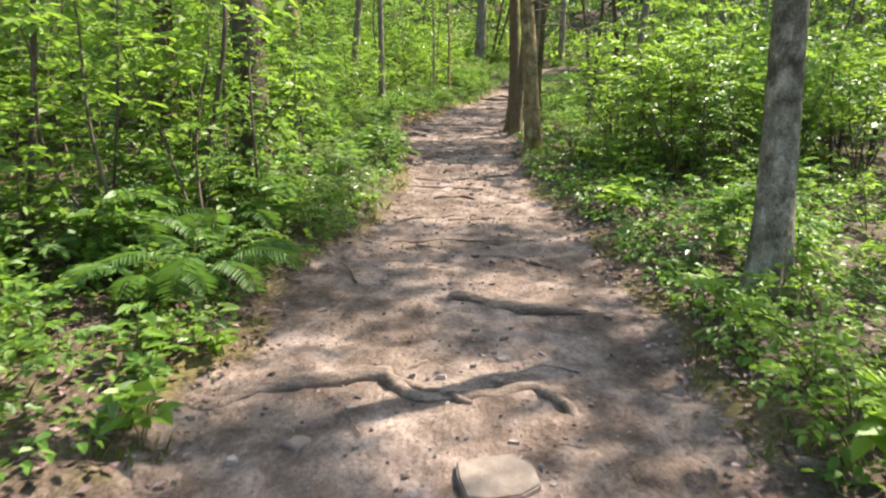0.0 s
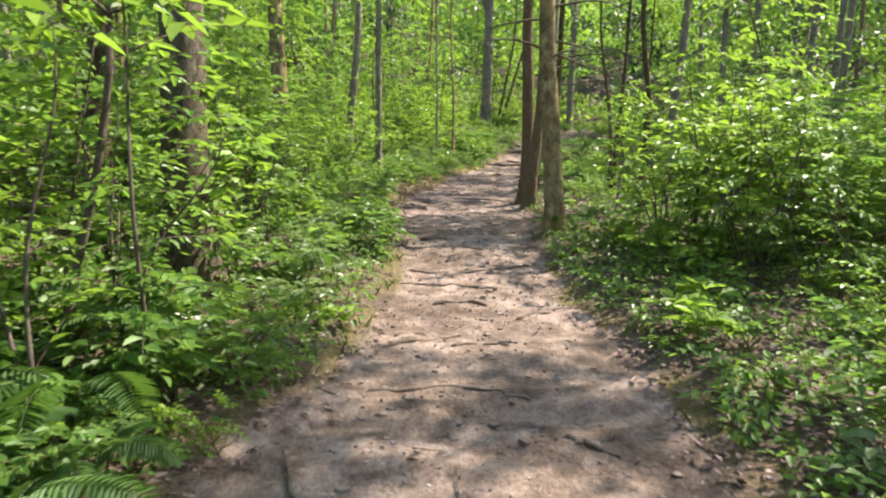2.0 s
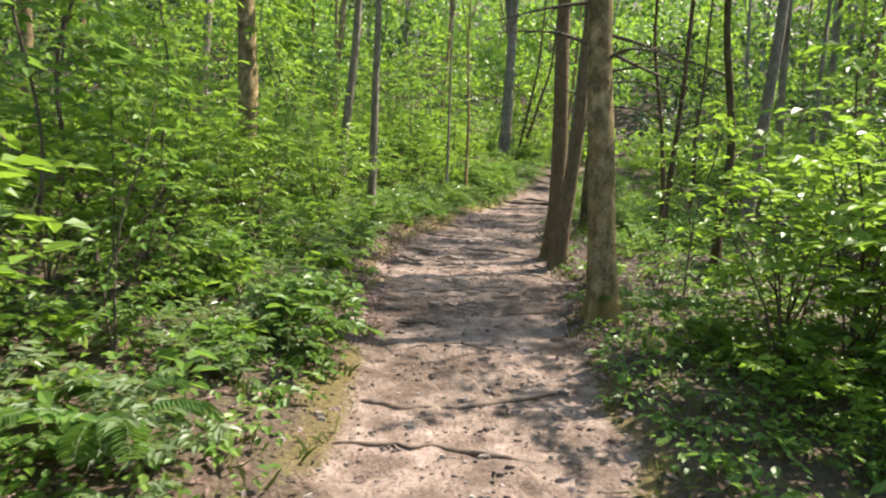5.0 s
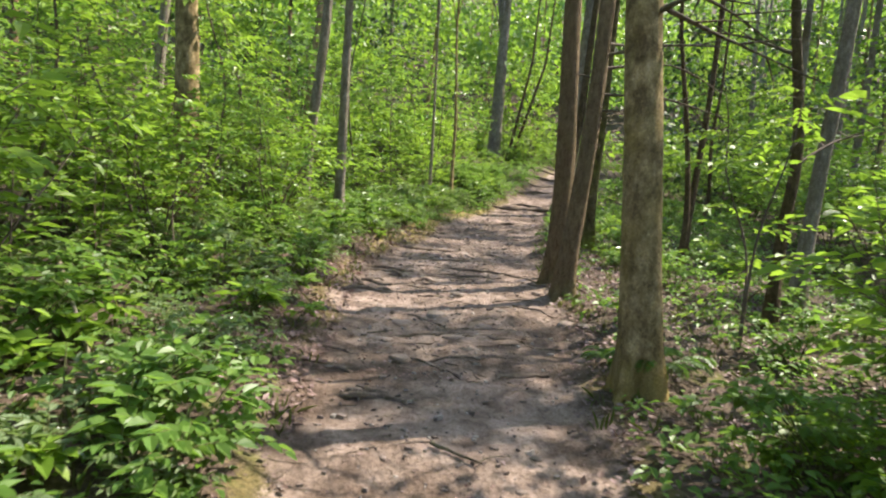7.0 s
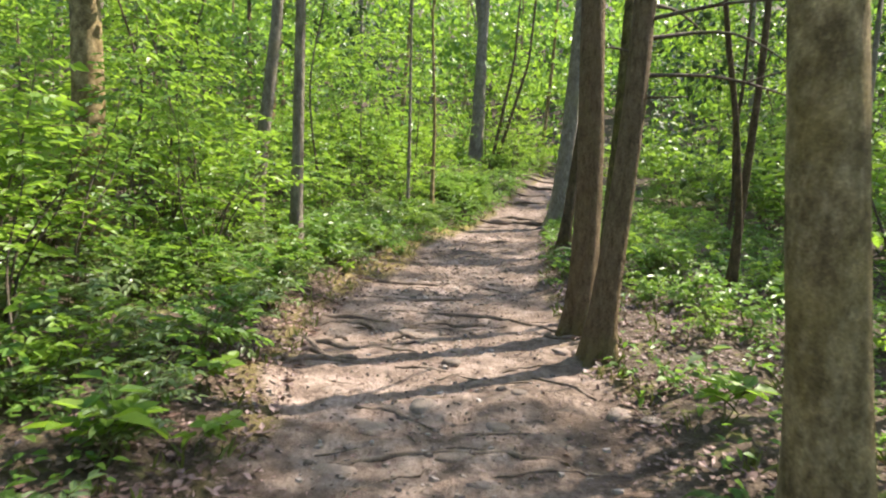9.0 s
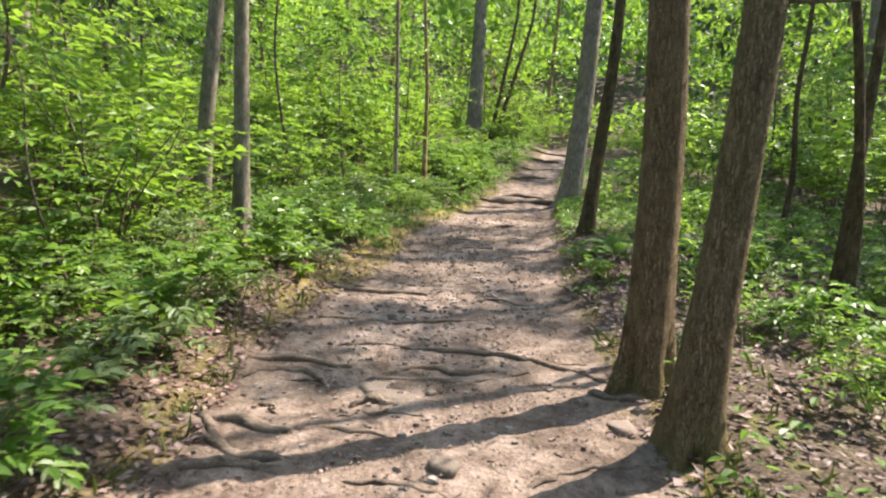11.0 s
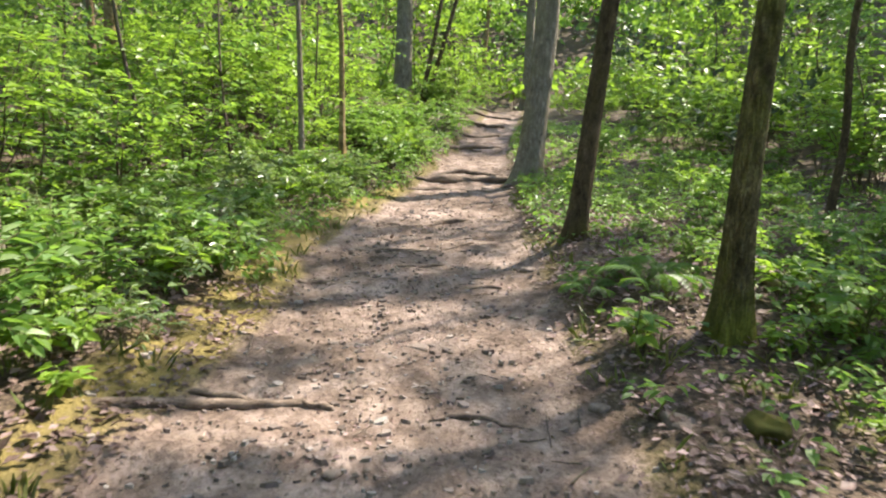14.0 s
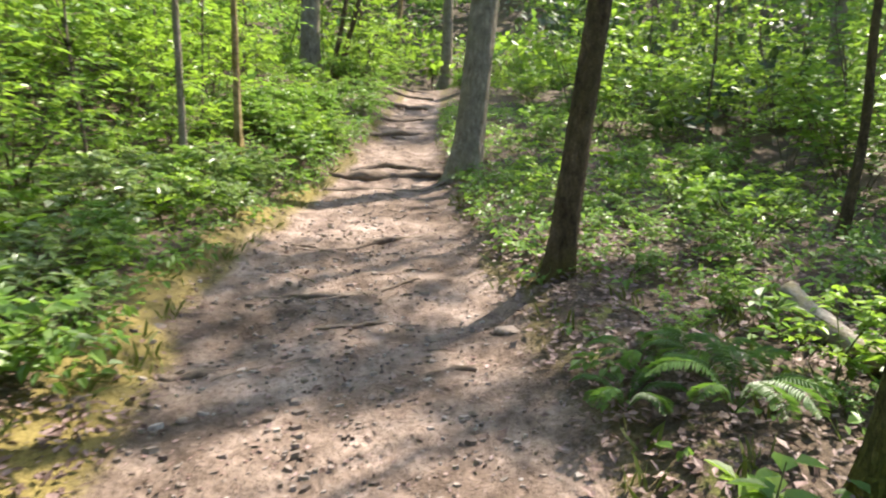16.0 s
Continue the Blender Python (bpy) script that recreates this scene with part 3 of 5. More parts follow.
tree(-1.68, 19.15, 0.088, [(-0.02, 0, 1.5), (-0.05, 0, 3.2)], 11, BARK_GREY, "slim grey tree rising from ferny shrubs", 14, R)
tree(-2.72, 21.0, 0.12, [(0.08, 0, 1.5), (0.24, 0, 3.4)], 11, BARK_GREY, "pale grey tree rising from shrubs", 16, R)
tree(-0.32, 25.0, 0.045, [(-0.04, 0, 2), (-0.12, 0, 4.5)], 8, BARK_GREY, "thin grey sapling trunk among shrubs", 17, R, size=0.6)
tree(0.22, 26.5, 0.052, [(-0.02, 0, 2), (-0.2, 0, 4.5)], 8, BARK_MOSSY, "thin dark sapling trunk among shrubs", 18, R, size=0.6)
tree(3.33, 13.74, 0.058, [(0.0, 0, 0.8), (0.08, 0, 1.7), (-0.15, 0, 3.1)], 9, BARK_DARK, "dark crooked slender tree among shrubs", 19, R, size=0.4, dead=[(1.6, 0.5, 0.9, 0.5), (2.6, 2.6, 0.9, 0.4)])
tree(3.95, 14.5, 0.085, [(0.06, 0, 1.3), (0.2, 0, 3.2)], 11, BARK_GREY, "grey tree with a pale sunlit edge", 21, R, size=0.45)
tree(3.55, 17.0, 0.045, [(0.04, 0, 0.8), (-0.1, 0, 2.0), (-0.36, 0, 3.4)], 7, BARK_DARK, "thin dark crooked sapling", 22, R, size=0.35)
tree(3.72, 17.4, 0.055, [(0.06, 0, 1.2), (0.14, 0, 2.5)], 8, BARK_DARK, "thin dark sapling among green shrubs", 23, R, size=0.35)
tree(5.57, 21.8, 0.045, [(0.1, 0, 0.9), (0.0, 0, 2.0), (0.1, 0, 3.0)], 8, BARK_DARK, "thin crooked dark sapling on open forest floor", 24, R, size=0.25)
tree(6.6, 39.5, 0.2, [(0.0, 0, 3.0), (0.05, 0, 6.0)], 13, BARK_GREY, "grey trunk past the top of the rooty steps", 26, R)
tree(-3.9, 9.8, 0.15, [(0.0, 0, 1.5), (0.05, 0, 3.0)], 12, BARK_DARK, "dark trunk deep in the shrubs", 27, R)
# Trees added to the right, mostly out of view, so their crowns dapple the trail.
tree(8.3, 7.3, 0.12, [(0.05, 0, 1.5), (0.1, 0, 3.0)], 11, BARK_GREY, "tree added back among the shrubs to dapple the trail with shade", 28, R, size=0.6, sides=12)
tree(9.6, 26.3, 0.14, [(0.0, 0, 1.5), (-0.1, 0, 3.0)], 12, BARK_GREY, "grey tree added on open forest floor, its crown shading ground near the trail", 29, R, size=0.75, sides=12)
# Four more added trees, set where their crown shadows fall on the trail.
for x, y, tall, size, seed in ((8.1, 16.9, 11, 0.6, 31), (8.2, 21.2, 11, 0.5, 32), (7.2, 15.0, 9, 0.4, 33), (9.6, 24.5, 10.5, 0.5, 35)):
    tree(x, y, 0.085, [(0.05, 0, 1.5), (0.1, 0, 3.0)], tall, BARK_GREY, "slim grey tree added back among the shrubs for dappled shade", seed, R, size=size, sides=12)
# Added to shade the floor right of the upper trail.
tree(10.6, 22.8, 0.13, [(0.0, 0, 1.5), (0.1, 0, 3.0)], 12, BARK_GREY, "grey tree added on open forest floor, its crown shading ground near the trail", 30, R, size=0.45, sides=12)
NAMED = [(o.location.x, o.location.y) for o in scene.objects if o.name.startswith("tree")]


def wood():
    """Trees of the wood around, kept off the trail."""
    rng = np.random.default_rng(77)
    stock, spots = [], list(NAMED)
    for k in range(6):
        # The first is added out of view at right, its crown shading the trail.
        x, y = [(8.0, 9.6), (-6.5, 14), (14.5, 25), (-8, 26), (17.0, 17.6), (-5.2, 32)][k]
        b = rng.uniform(-0.3, 0.3)
        t = tree(x, y, rng.uniform(0.09, 0.2), [(b * 0.3, 0, 2), (b, 0.1, 5)], rng.uniform(10, 14), (BARK_GREY, BARK_BROWN, BARK_MOSSY)[k % 3],
                 "tree trunk of the surrounding green wood", 100 + k, "trees of the surrounding wood", size=0.75 if k == 0 else 1.0, sides=12)
        stock.append(t)
        spots.append({0: (7.6, 11.6)}.get(k, (x, y)))
    made = 0
    for _ in range(4000):
        x, y = rng.uniform(-22, 26), rng.uniform(-12, 52)
        if off_trail(x, y) < 2.4 or min((x - a) ** 2 + (y - b) ** 2 for a, b in spots) < 2.6 ** 2:
            continue
        if abs(x) < 3.5 and y < 30:
            continue
        if 8.5 < x < 16.5 and 6.0 < y < 14.0:
            continue
        if 5 < x < 13 and 20.8 < y < 27 or 3.5 < x < 14.5 and 13 < y < 22 or 3.5 < x < 8.8 and 3 < y < 13:
            continue
        if 8 < x < 17 and 37 < y < 48:
            continue
        spots.append((x, y))
        s = rng.uniform(0.75, 1.2)
        copy_thing(stock[made % 6], pose(x, y, at(x, y), rng.uniform(-3, 3), rng.uniform(-3, 3), rng.uniform(0, 360)) @ Matrix.Diagonal((s, s, rng.uniform(0.85, 1.15), 1)))
        made += 1
        if made >= 80:
            break


wood()


# ---- undergrowth ----
def sprig_shrub(seed, height, spread, stems, twigs, leaf, ratio=0.5, nodes=8, rise=0.35, low=0.2, near=True):
    """Stems and leafy sprays of one shrub or sapling, as two pieces about its foot."""
    rng = np.random.default_rng(seed)
    wood_pieces, B, A, N, L = [], [], [], [], []
    for _ in range(stems):
        ang = rng.uniform(0, 6.28)
        out = np.array((math.cos(ang), math.sin(ang), 0)) * spread * rng.uniform(0.3, 1.0) * (1 if stems > 1 else 0.15)
        hh = height * rng.uniform(0.65, 1.05)
        bow = rng.normal(0, 0.03 + 0.035 * max(height - 1, 0), 3) * (1, 1, 0)
        rings = (7 if height < 2 else 26) if near else 4
        nside = 5 if height > 2 else 4 if near else 3
        line = smooth_line([(0, 0, -0.05), out * 0.3 + (0, 0, hh * 0.4) + bow, out * 0.7 + (0, 0, hh * 0.75) - bow * 0.6, out + (0, 0, hh)], rings)
        verts, faces = tube(line, np.linspace(0.005 + height * 0.0036, 0.002, rings), nside)
        verts, faces = [verts], [faces]
        total = rings * nside
        for k in range(twigs):
            f = low + (1 - low) * (k + rng.random()) / twigs
            ring = min(int(round(f * (rings - 1))), rings - 1)
            p = line[ring]
            a2 = rng.uniform(0, 6.28)
            d = np.array((math.cos(a2), math.sin(a2), rise + rng.normal(0, 0.25)))
            ln = spread * rng.uniform(0.45, 1.0) * (1.15 - 0.6 * f)
            q = smooth_line([p, p + d * ln * 0.5, p + d * ln - np.array((0, 0, 0.18 * ln))], 5)
            if near:
                tv, tf = tube(q[[1, 2, 4]], np.array((0.0035, 0.003, 0.0012)), 3)
                own = [ring * nside, ring * nside + 1, ring * nside + nside - 1]
                collar = np.array([[own[j], own[(j + 1) % 3], total + (j + 1) % 3, total + j] for j in range(3)])
                verts.append(tv)
                faces += [collar, tf + total]
                total += len(tv)
            side = np.array((-math.sin(a2), math.cos(a2), 0))
            for j in range(nodes):
                t = 0.18 + 0.82 * (j + rng.random() * 0.5) / nodes
                b = np.array([np.interp(t * 4, range(5), q[:, c]) for c in range(3)])
                sgn = 1 if j % 2 else -1
                ax = d * 0.7 + side * sgn * rng.uniform(0.6, 1.1) + rng.normal(0, 0.2, 3) + np.array((0, 0, -0.25))
                if j == nodes - 1:
                    ax = d + np.array((0, 0, -0.4))
                B.append(b), A.append(ax), N.append(np.array((0, 0, 1)) + rng.normal(0, 0.3, 3)), L.append(leaf * rng.uniform(0.6, 1.2))
        wood_pieces.append((np.concatenate(verts), np.concatenate(faces)))
    L = np.array(L)
    make = blades if near else flakes
    return wood_pieces, make(np.array(B), np.array(A), np.array(N), L, L * ratio)


def plant(name, label, category, group, wood_piece, leaf_piece, bark, leaf_mat):
    root = new(name)
    tagged(root, label, category, group)
    for piece in wood_piece:
        part("stem", mesh_of("stem", *piece, bark), root)
    part("foliage", mesh_of("foliage", *leaf_piece, leaf_mat, smooth=False), root)
    PIECES[root.name] = (wood_piece, leaf_piece, leaf_mat)
    return root


PIECES = {}
POOL = []


def set_out(thing, x, y, m):
    """One more shrub: its own thing beside the trail, part of the uncounted growth farther off."""
    if off_trail(x, y) > 1.35 or y > 23:
        POOL.append((thing.name, m))
    else:
        copy_thing(thing, m)


def scatter(stock, spots, rng, low=0.75, high=1.25):
    """The stock's plants set out on the spots; the first of each are the plants themselves."""
    for k, (x, y) in enumerate(spots):
        s = rng.uniform(low, high)
        m = pose(x, y, at(x, y, -0.01), rng.uniform(-6, 6), rng.uniform(-6, 6), rng.uniform(0, 360)) @ Matrix.Scale(s, 4)
        if k < len(stock):
            stock[k].matrix_world = m
        elif stock[0].name.startswith("shrub"):
            set_out(stock[k % len(stock)], x, y, m)
        else:
            copy_thing(stock[k % len(stock)], m)


def low_bank(x, y):
    """The bank left of the upper trail, where only low growth stands."""
    return 23 < y < 36 and -0.2 + 0.075 * (y - 23) < x < 0.9 + 0.2 * (y - 23)


def spots_along(rng, count, y0, y1, d0, d1, side=0, gap=0.45):
    """Places d0 to d1 metres outside the trail's edge; side -1: left, 1: right, 0: both."""
    out = []
    for _ in range(count * 60):
        y = rng.uniform(y0, y1)
        c, w = trail_at(y)
        sgn = side or rng.choice((-1, 1))
        x = c + sgn * (w + d0 + (d1 - d0) * rng.random() ** 1.2)
        if d0 > 1.2 and low_bank(x, y):
            continue
        if all((x - a) ** 2 + (y - b) ** 2 > gap ** 2 for a, b in out) and all((x - a) ** 2 + (y - b) ** 2 > 0.3 ** 2 for a, b in NAMED):
            out.append((x, y))
        if len(out) >= count:
            break
    return out


rng = np.random.default_rng(5)
low_dark = [plant("shrub", "low shrub with dark glossy pointed leaves", "shrub", "low dark shrubs along the trail",
                  *sprig_shrub(200 + k, 0.46, 0.40, 4, 7, 0.10, 0.40, 8), STEM_GREEN, LEAF_DARK) for k in range(3)]
low_mid = [plant("shrub", "low leafy green shrub beside the trail", "shrub", "low green shrubs along the trail",
                 *sprig_shrub(210 + k, 0.5, 0.42, 4, 8, 0.075, 0.55, 9), STEM_GREEN, LEAF_MID) for k in range(3)]
tall_bright = [plant("tall_shrub", "tall bright yellow-green leafy shrub", "shrub", "tall bright shrubs along the trail",
                     *sprig_shrub(220 + k, 1.45, 0.75, 5, 11, 0.10, 0.55, 9), TWIG_WOOD, LEAF_BRIGHT) for k in range(3)]
saplings = [plant("sapling", "thin sapling with layered sprays of fresh green leaves", "sapling", "saplings beside the trail",
                  *sprig_shrub(230 + k, 4.2, 1.25, 1, 40, 0.12, 0.55, 10, 0.15, 0.25), TWIG_WOOD, (LEAF_BRIGHT, LEAF_MID)[k % 2]) for k in range(4)]
seedlings = [plant("seedling", "young plant with broad bright green leaves", "plant", "young broad-leaved plants at the trail's edge",
                   *sprig_shrub(240 + k, 0.26, 0.16, 3, 3, 0.115, 0.62, 3, 0.5, 0.5), STEM_GREEN, (LEAF_BRIGHT, LEAF_MID)[k % 2]) for k in range(3)]
low_bright = [plant("shrub", "low shrub with small fresh yellow-green leaves", "shrub", "low bright shrubs along the trail",
                    *sprig_shrub(260 + k, 0.5, 0.42, 4, 8, 0.068, 0.58, 8), STEM_GREEN, LEAF_BRIGHT) for k in range(3)]
young = [plant("young_tree", "leafy young tree with small fresh green leaves", "young tree", "leafy young trees beside the trail",
               *sprig_shrub(250 + k, 2.3, 0.75, 2, 22, 0.085, 0.55, 9, 0.2, 0.12), TWIG_WOOD, (LEAF_MID, LEAF_BRIGHT)[k % 2]) for k in range(4)]
scatter(low_bright, spots_along(rng, 26, 0.9, 7, 0.2, 2.0, -1, 0.4) + spots_along(rng, 12, 1.4, 4.5, 0.3, 2.0, 1, 0.38) + spots_along(rng, 26, 4.5, 11.5, 0.75, 2.8, 1, 0.42) + spots_along(rng, 14, 13, 20, 0.5, 2.2, -1, 0.5) + spots_along(rng, 30, 17, 29, 0.4, 2.6, -1, 0.42)
        + spots_along(rng, 16, 15, 25, 0.7, 3.5, 1, 0.5), rng, 0.55, 1.1)
scatter(young, [(-1.5, 5.6), (-1.75, 5.0), (-1.85, 6.0), (-2.35, 6.2), (-2.6, 5.2), (-2.2, 4.7), (3.4, 7.9), (3.2, 9.7), (3.3, 8.3), (3.0, 10.2), (-1.9, 9.4), (-2.4, 10.3), (-2.9, 8.9), (-2.2, 13.6), (-2.7, 15.2), (-3.0, 12.4), (-2.1, 16.6), (2.7, 12.9)], rng, 0.75, 1.15)
scatter(low_dark, spots_along(rng, 66, 7.0, 26, 0.3, 2.2, -1, 0.4), rng, 0.65, 1.1)
scatter(low_mid, spots_along(rng, 92, 0.8, 30, 0.3, 3.2, -1, 0.36) + spots_along(rng, 20, 1.5, 11, 0.8, 3.2, 1, 0.42) + spots_along(rng, 34, 11, 30, 1.5, 5.0, 1, 0.6) + spots_along(rng, 34, 26, 37, 0.3, 2.4, -1, 0.45), rng)
scatter(tall_bright, spots_along(rng, 62, 3.5, 34, 1.6, 5.5, -1, 0.7) + spots_along(rng, 16, 8.8, 12, 1.8, 4.8, 1, 0.7) + spots_along(rng, 16, 13, 30, 4.0, 8, 1, 0.9)
        + [(2.6, 10.3), (2.9, 33.4), (3.2, 36.3), (3.3, 34.9), (4.3, 37.6), (3.6, 38.6), (6.2, 39.8), (5.0, 40.5), (7.5, 41.0)], rng)
scatter(saplings, spots_along(rng, 58, 5.0, 38, 2.2, 8, -1, 1.0) + spots_along(rng, 6, 8.5, 12, 3.0, 6, 1, 1.2) + spots_along(rng, 18, 19, 38, 4.6, 9, 1, 1.3)
        + [(3.4, 38.0), (5.0, 41.5), (3.6, 36.6), (7.0, 43.0), (-2.2, 5.9), (-2.7, 7.0), (-2.9, 4.6)], rng, 0.7, 1.3)
scatter(seedlings, [(-1.28, 2.6), (-1.45, 3.05), (-1.2, 3.6), (-1.3, 10.0), (-1.1, 10.4), (-0.92, 12.93), (-1.25, 12.55), (1.84, 14.02), (1.93, 18.43), (-1.0, 18.2), (2.2, 10.9)]
        + spots_along(rng, 55, 1.5, 26, 0.12, 1.8, -1, 0.3) + spots_along(rng, 25, 1.5, 12, 0.25, 2.8, 1, 0.35) + spots_along(rng, 14, 12, 26, 0.3, 3.5, 1, 0.5), rng)

for k, (x, y) in enumerate(spots_along(np.random.default_rng(15), 34, 16.5, 26, 0.55, 3.6, 1, 0.42)):
    s = 0.38 + 0.26 * ((k * 7) % 10) / 10
    set_out(low_mid[k % 3], x, y, pose(x, y, at(x, y, -0.01), 0, 0, k * 77) @ Matrix.Scale(s, 4))


brng = np.random.default_rng(16)
for k in range(62):
    if k < 26:
        y = brng.uniform(27, 36)
        x = brng.uniform(-0.2 + 0.075 * (y - 23), 0.9 + 0.2 * (y - 23)) - 0.5
    else:
        x, y = brng.uniform(5.0, 10.5), brng.uniform(30.0, 36.5)
    if off_trail(x, y) > 0.3:
        set_out((low_mid, low_bright)[k % 2][k % 3], x, y, pose(x, y, at(x, y, -0.01), 0, 0, k * 53) @ Matrix.Scale(brng.uniform(0.7, 1.2), 4))


def low_growth():
    """The low shrubs behind the trail's edge, joined."""
    stems, leaves = [], collections.defaultdict(list)
    for name, m in POOL:
        wood_piece, leaf_piece, mat = PIECES[name]
        stems += [moved(p, m) for p in wood_piece]
        leaves[mat.name].append(moved(leaf_piece, m))
    root = tagged(new("low_growth"), "low leafy shrubs covering the bank behind the trail's edge", "undergrowth", kind="stuff")
    tagged(part("stem", mesh_of("stem", *joined(stems), STEM_GREEN), root), kind="stuff")
    for name, pieces in leaves.items():
        tagged(part("foliage", mesh_of("foliage", *joined(pieces), bpy.data.materials[name], smooth=False), root), kind="stuff")


low_growth()


def thicket():
    """The uncounted shrubs farther from the trail, as one growth."""
    rng = np.random.default_rng(9)
    kinds = [(sprig_shrub(300 + k, (0.8, 1.3, 1.9)[k], (0.6, 0.8, 1.0)[k], 5, (8, 10, 12)[k], (0.12, 0.15, 0.17)[k], 0.6, 5, near=False), (LEAF_MID, LEAF_MID, LEAF_BRIGHT)[k]) for k in range(3)]
    stems, leaves = [], [[], [], []]
    for k, count in ((0, 240), (1, 190), (2, 130)):
        for x, y in spots_along(rng, count, 2, 48, 2.8, 15, 0, 0.7):
            if x > 1.5 and 12 < y < 27 and off_trail(x, y) < 4.5:
                continue
            s = rng.uniform(0.75, 1.3)
            m = pose(x, y, at(x, y), 0, 0, rng.uniform(0, 360)) @ Matrix.Scale(s, 4)
            stems += [moved(p, m) for p in kinds[k][0][0]]
            leaves[k].append(moved(kinds[k][0][1], m))
    root = tagged(new("thicket"), "dense green undergrowth of the wood behind the trail's edge", "undergrowth", kind="stuff")
    tagged(part("stem", mesh_of("stem", *joined(stems), TWIG_WOOD), root), kind="stuff")
    part("foliage", mesh_of("foliage", *joined(leaves[0] + leaves[1]), LEAF_MID, smooth=False), root)
    part("foliage", mesh_of("foliage", *joined(leaves[2]), LEAF_BRIGHT, smooth=False), root, "fresh yellow-green foliage")


thicket()


def far_wood():
    """Leafy middle storey and distance all round."""
    rng = np.random.default_rng(31)
    near, far, conifer_shade = [], [], []
    for k in range(5200):
        a, r = rng.uniform(0, 6.28), 14 + 54 * rng.random() ** 0.8
        x, y = 1 + r * math.sin(a), 14 + r * math.cos(a)
        if y < 8 and rng.random() < 0.7:
            continue
        if off_trail(x, y) < 3.0 and y < 33 or off_trail(x, y) < 1.5 or low_bank(x, y):
            continue
        z = at(x, y) + rng.random() ** 1.1 * (5.0 + 0.16 * (r - 14)) + 0.2
        n = 50
        rr = rng.uniform(0.7, 1.5) * (1 + (r - 14) * 0.025)
        p = np.array((x, y, z)) + unit(rng, n) * rng.uniform(0.1, 1, (n, 1)) ** 0.5 * np.array((rr, rr, rr * 0.32))
        ln = rng.uniform(0.14, 0.28, n) * (1 + (r - 14) * 0.03)
        piece = flakes(p, unit(rng, n) + np.array((0, 0, -0.3)), unit(rng, n) * 0.7 + np.array((0, 0, 0.8)), ln, ln * 0.62)
        # Dark clumps: conifers at right; at left, shaded gaps put into the colour.
        (conifer_shade if 4.5 < x < 34 and 8 < y < 38 and k % 7 or x < -2 and 20 < y < 48 and k % 5 < 2 else near if k % 2 else far).append(piece)
    for k in range(1300):
        a, r = rng.uniform(-1.9, 1.9), rng.uniform(44, 82)
        x, y = 1 + r * math.sin(a), 14 + r * math.cos(a)
        n = 26
        p = np.array((x, y, at(x, y) + rng.uniform(0.5, 7.5))) + unit(rng, n) * np.array((3.0, 3.0, 1.3)) * rng.uniform(0.2, 1, (n, 1))
        ln = rng.uniform(0.5, 0.95, n)
        (near if k % 3 else far).append(flakes(p, unit(rng, n), unit(rng, n) * 0.8 + np.array((0, -0.3, 0.6)), ln, ln * 0.65))
    root = tagged(new("far_woods"), "far leafy green woodland closing the view all round", "woods", kind="stuff")
    part("foliage", mesh_of("foliage", *joined(near), LEAF_MID, smooth=False), root)
    part("foliage", mesh_of("foliage", *joined(conifer_shade), LEAF_CONIFER_SHADE, smooth=False), root, "dark conifer green foliage at right, darkened foliage for shaded gaps at left")
    part("foliage", mesh_of("foliage", *joined(far), LEAF_BRIGHT, smooth=False), root, "sunlit yellow-green foliage")


far_wood()


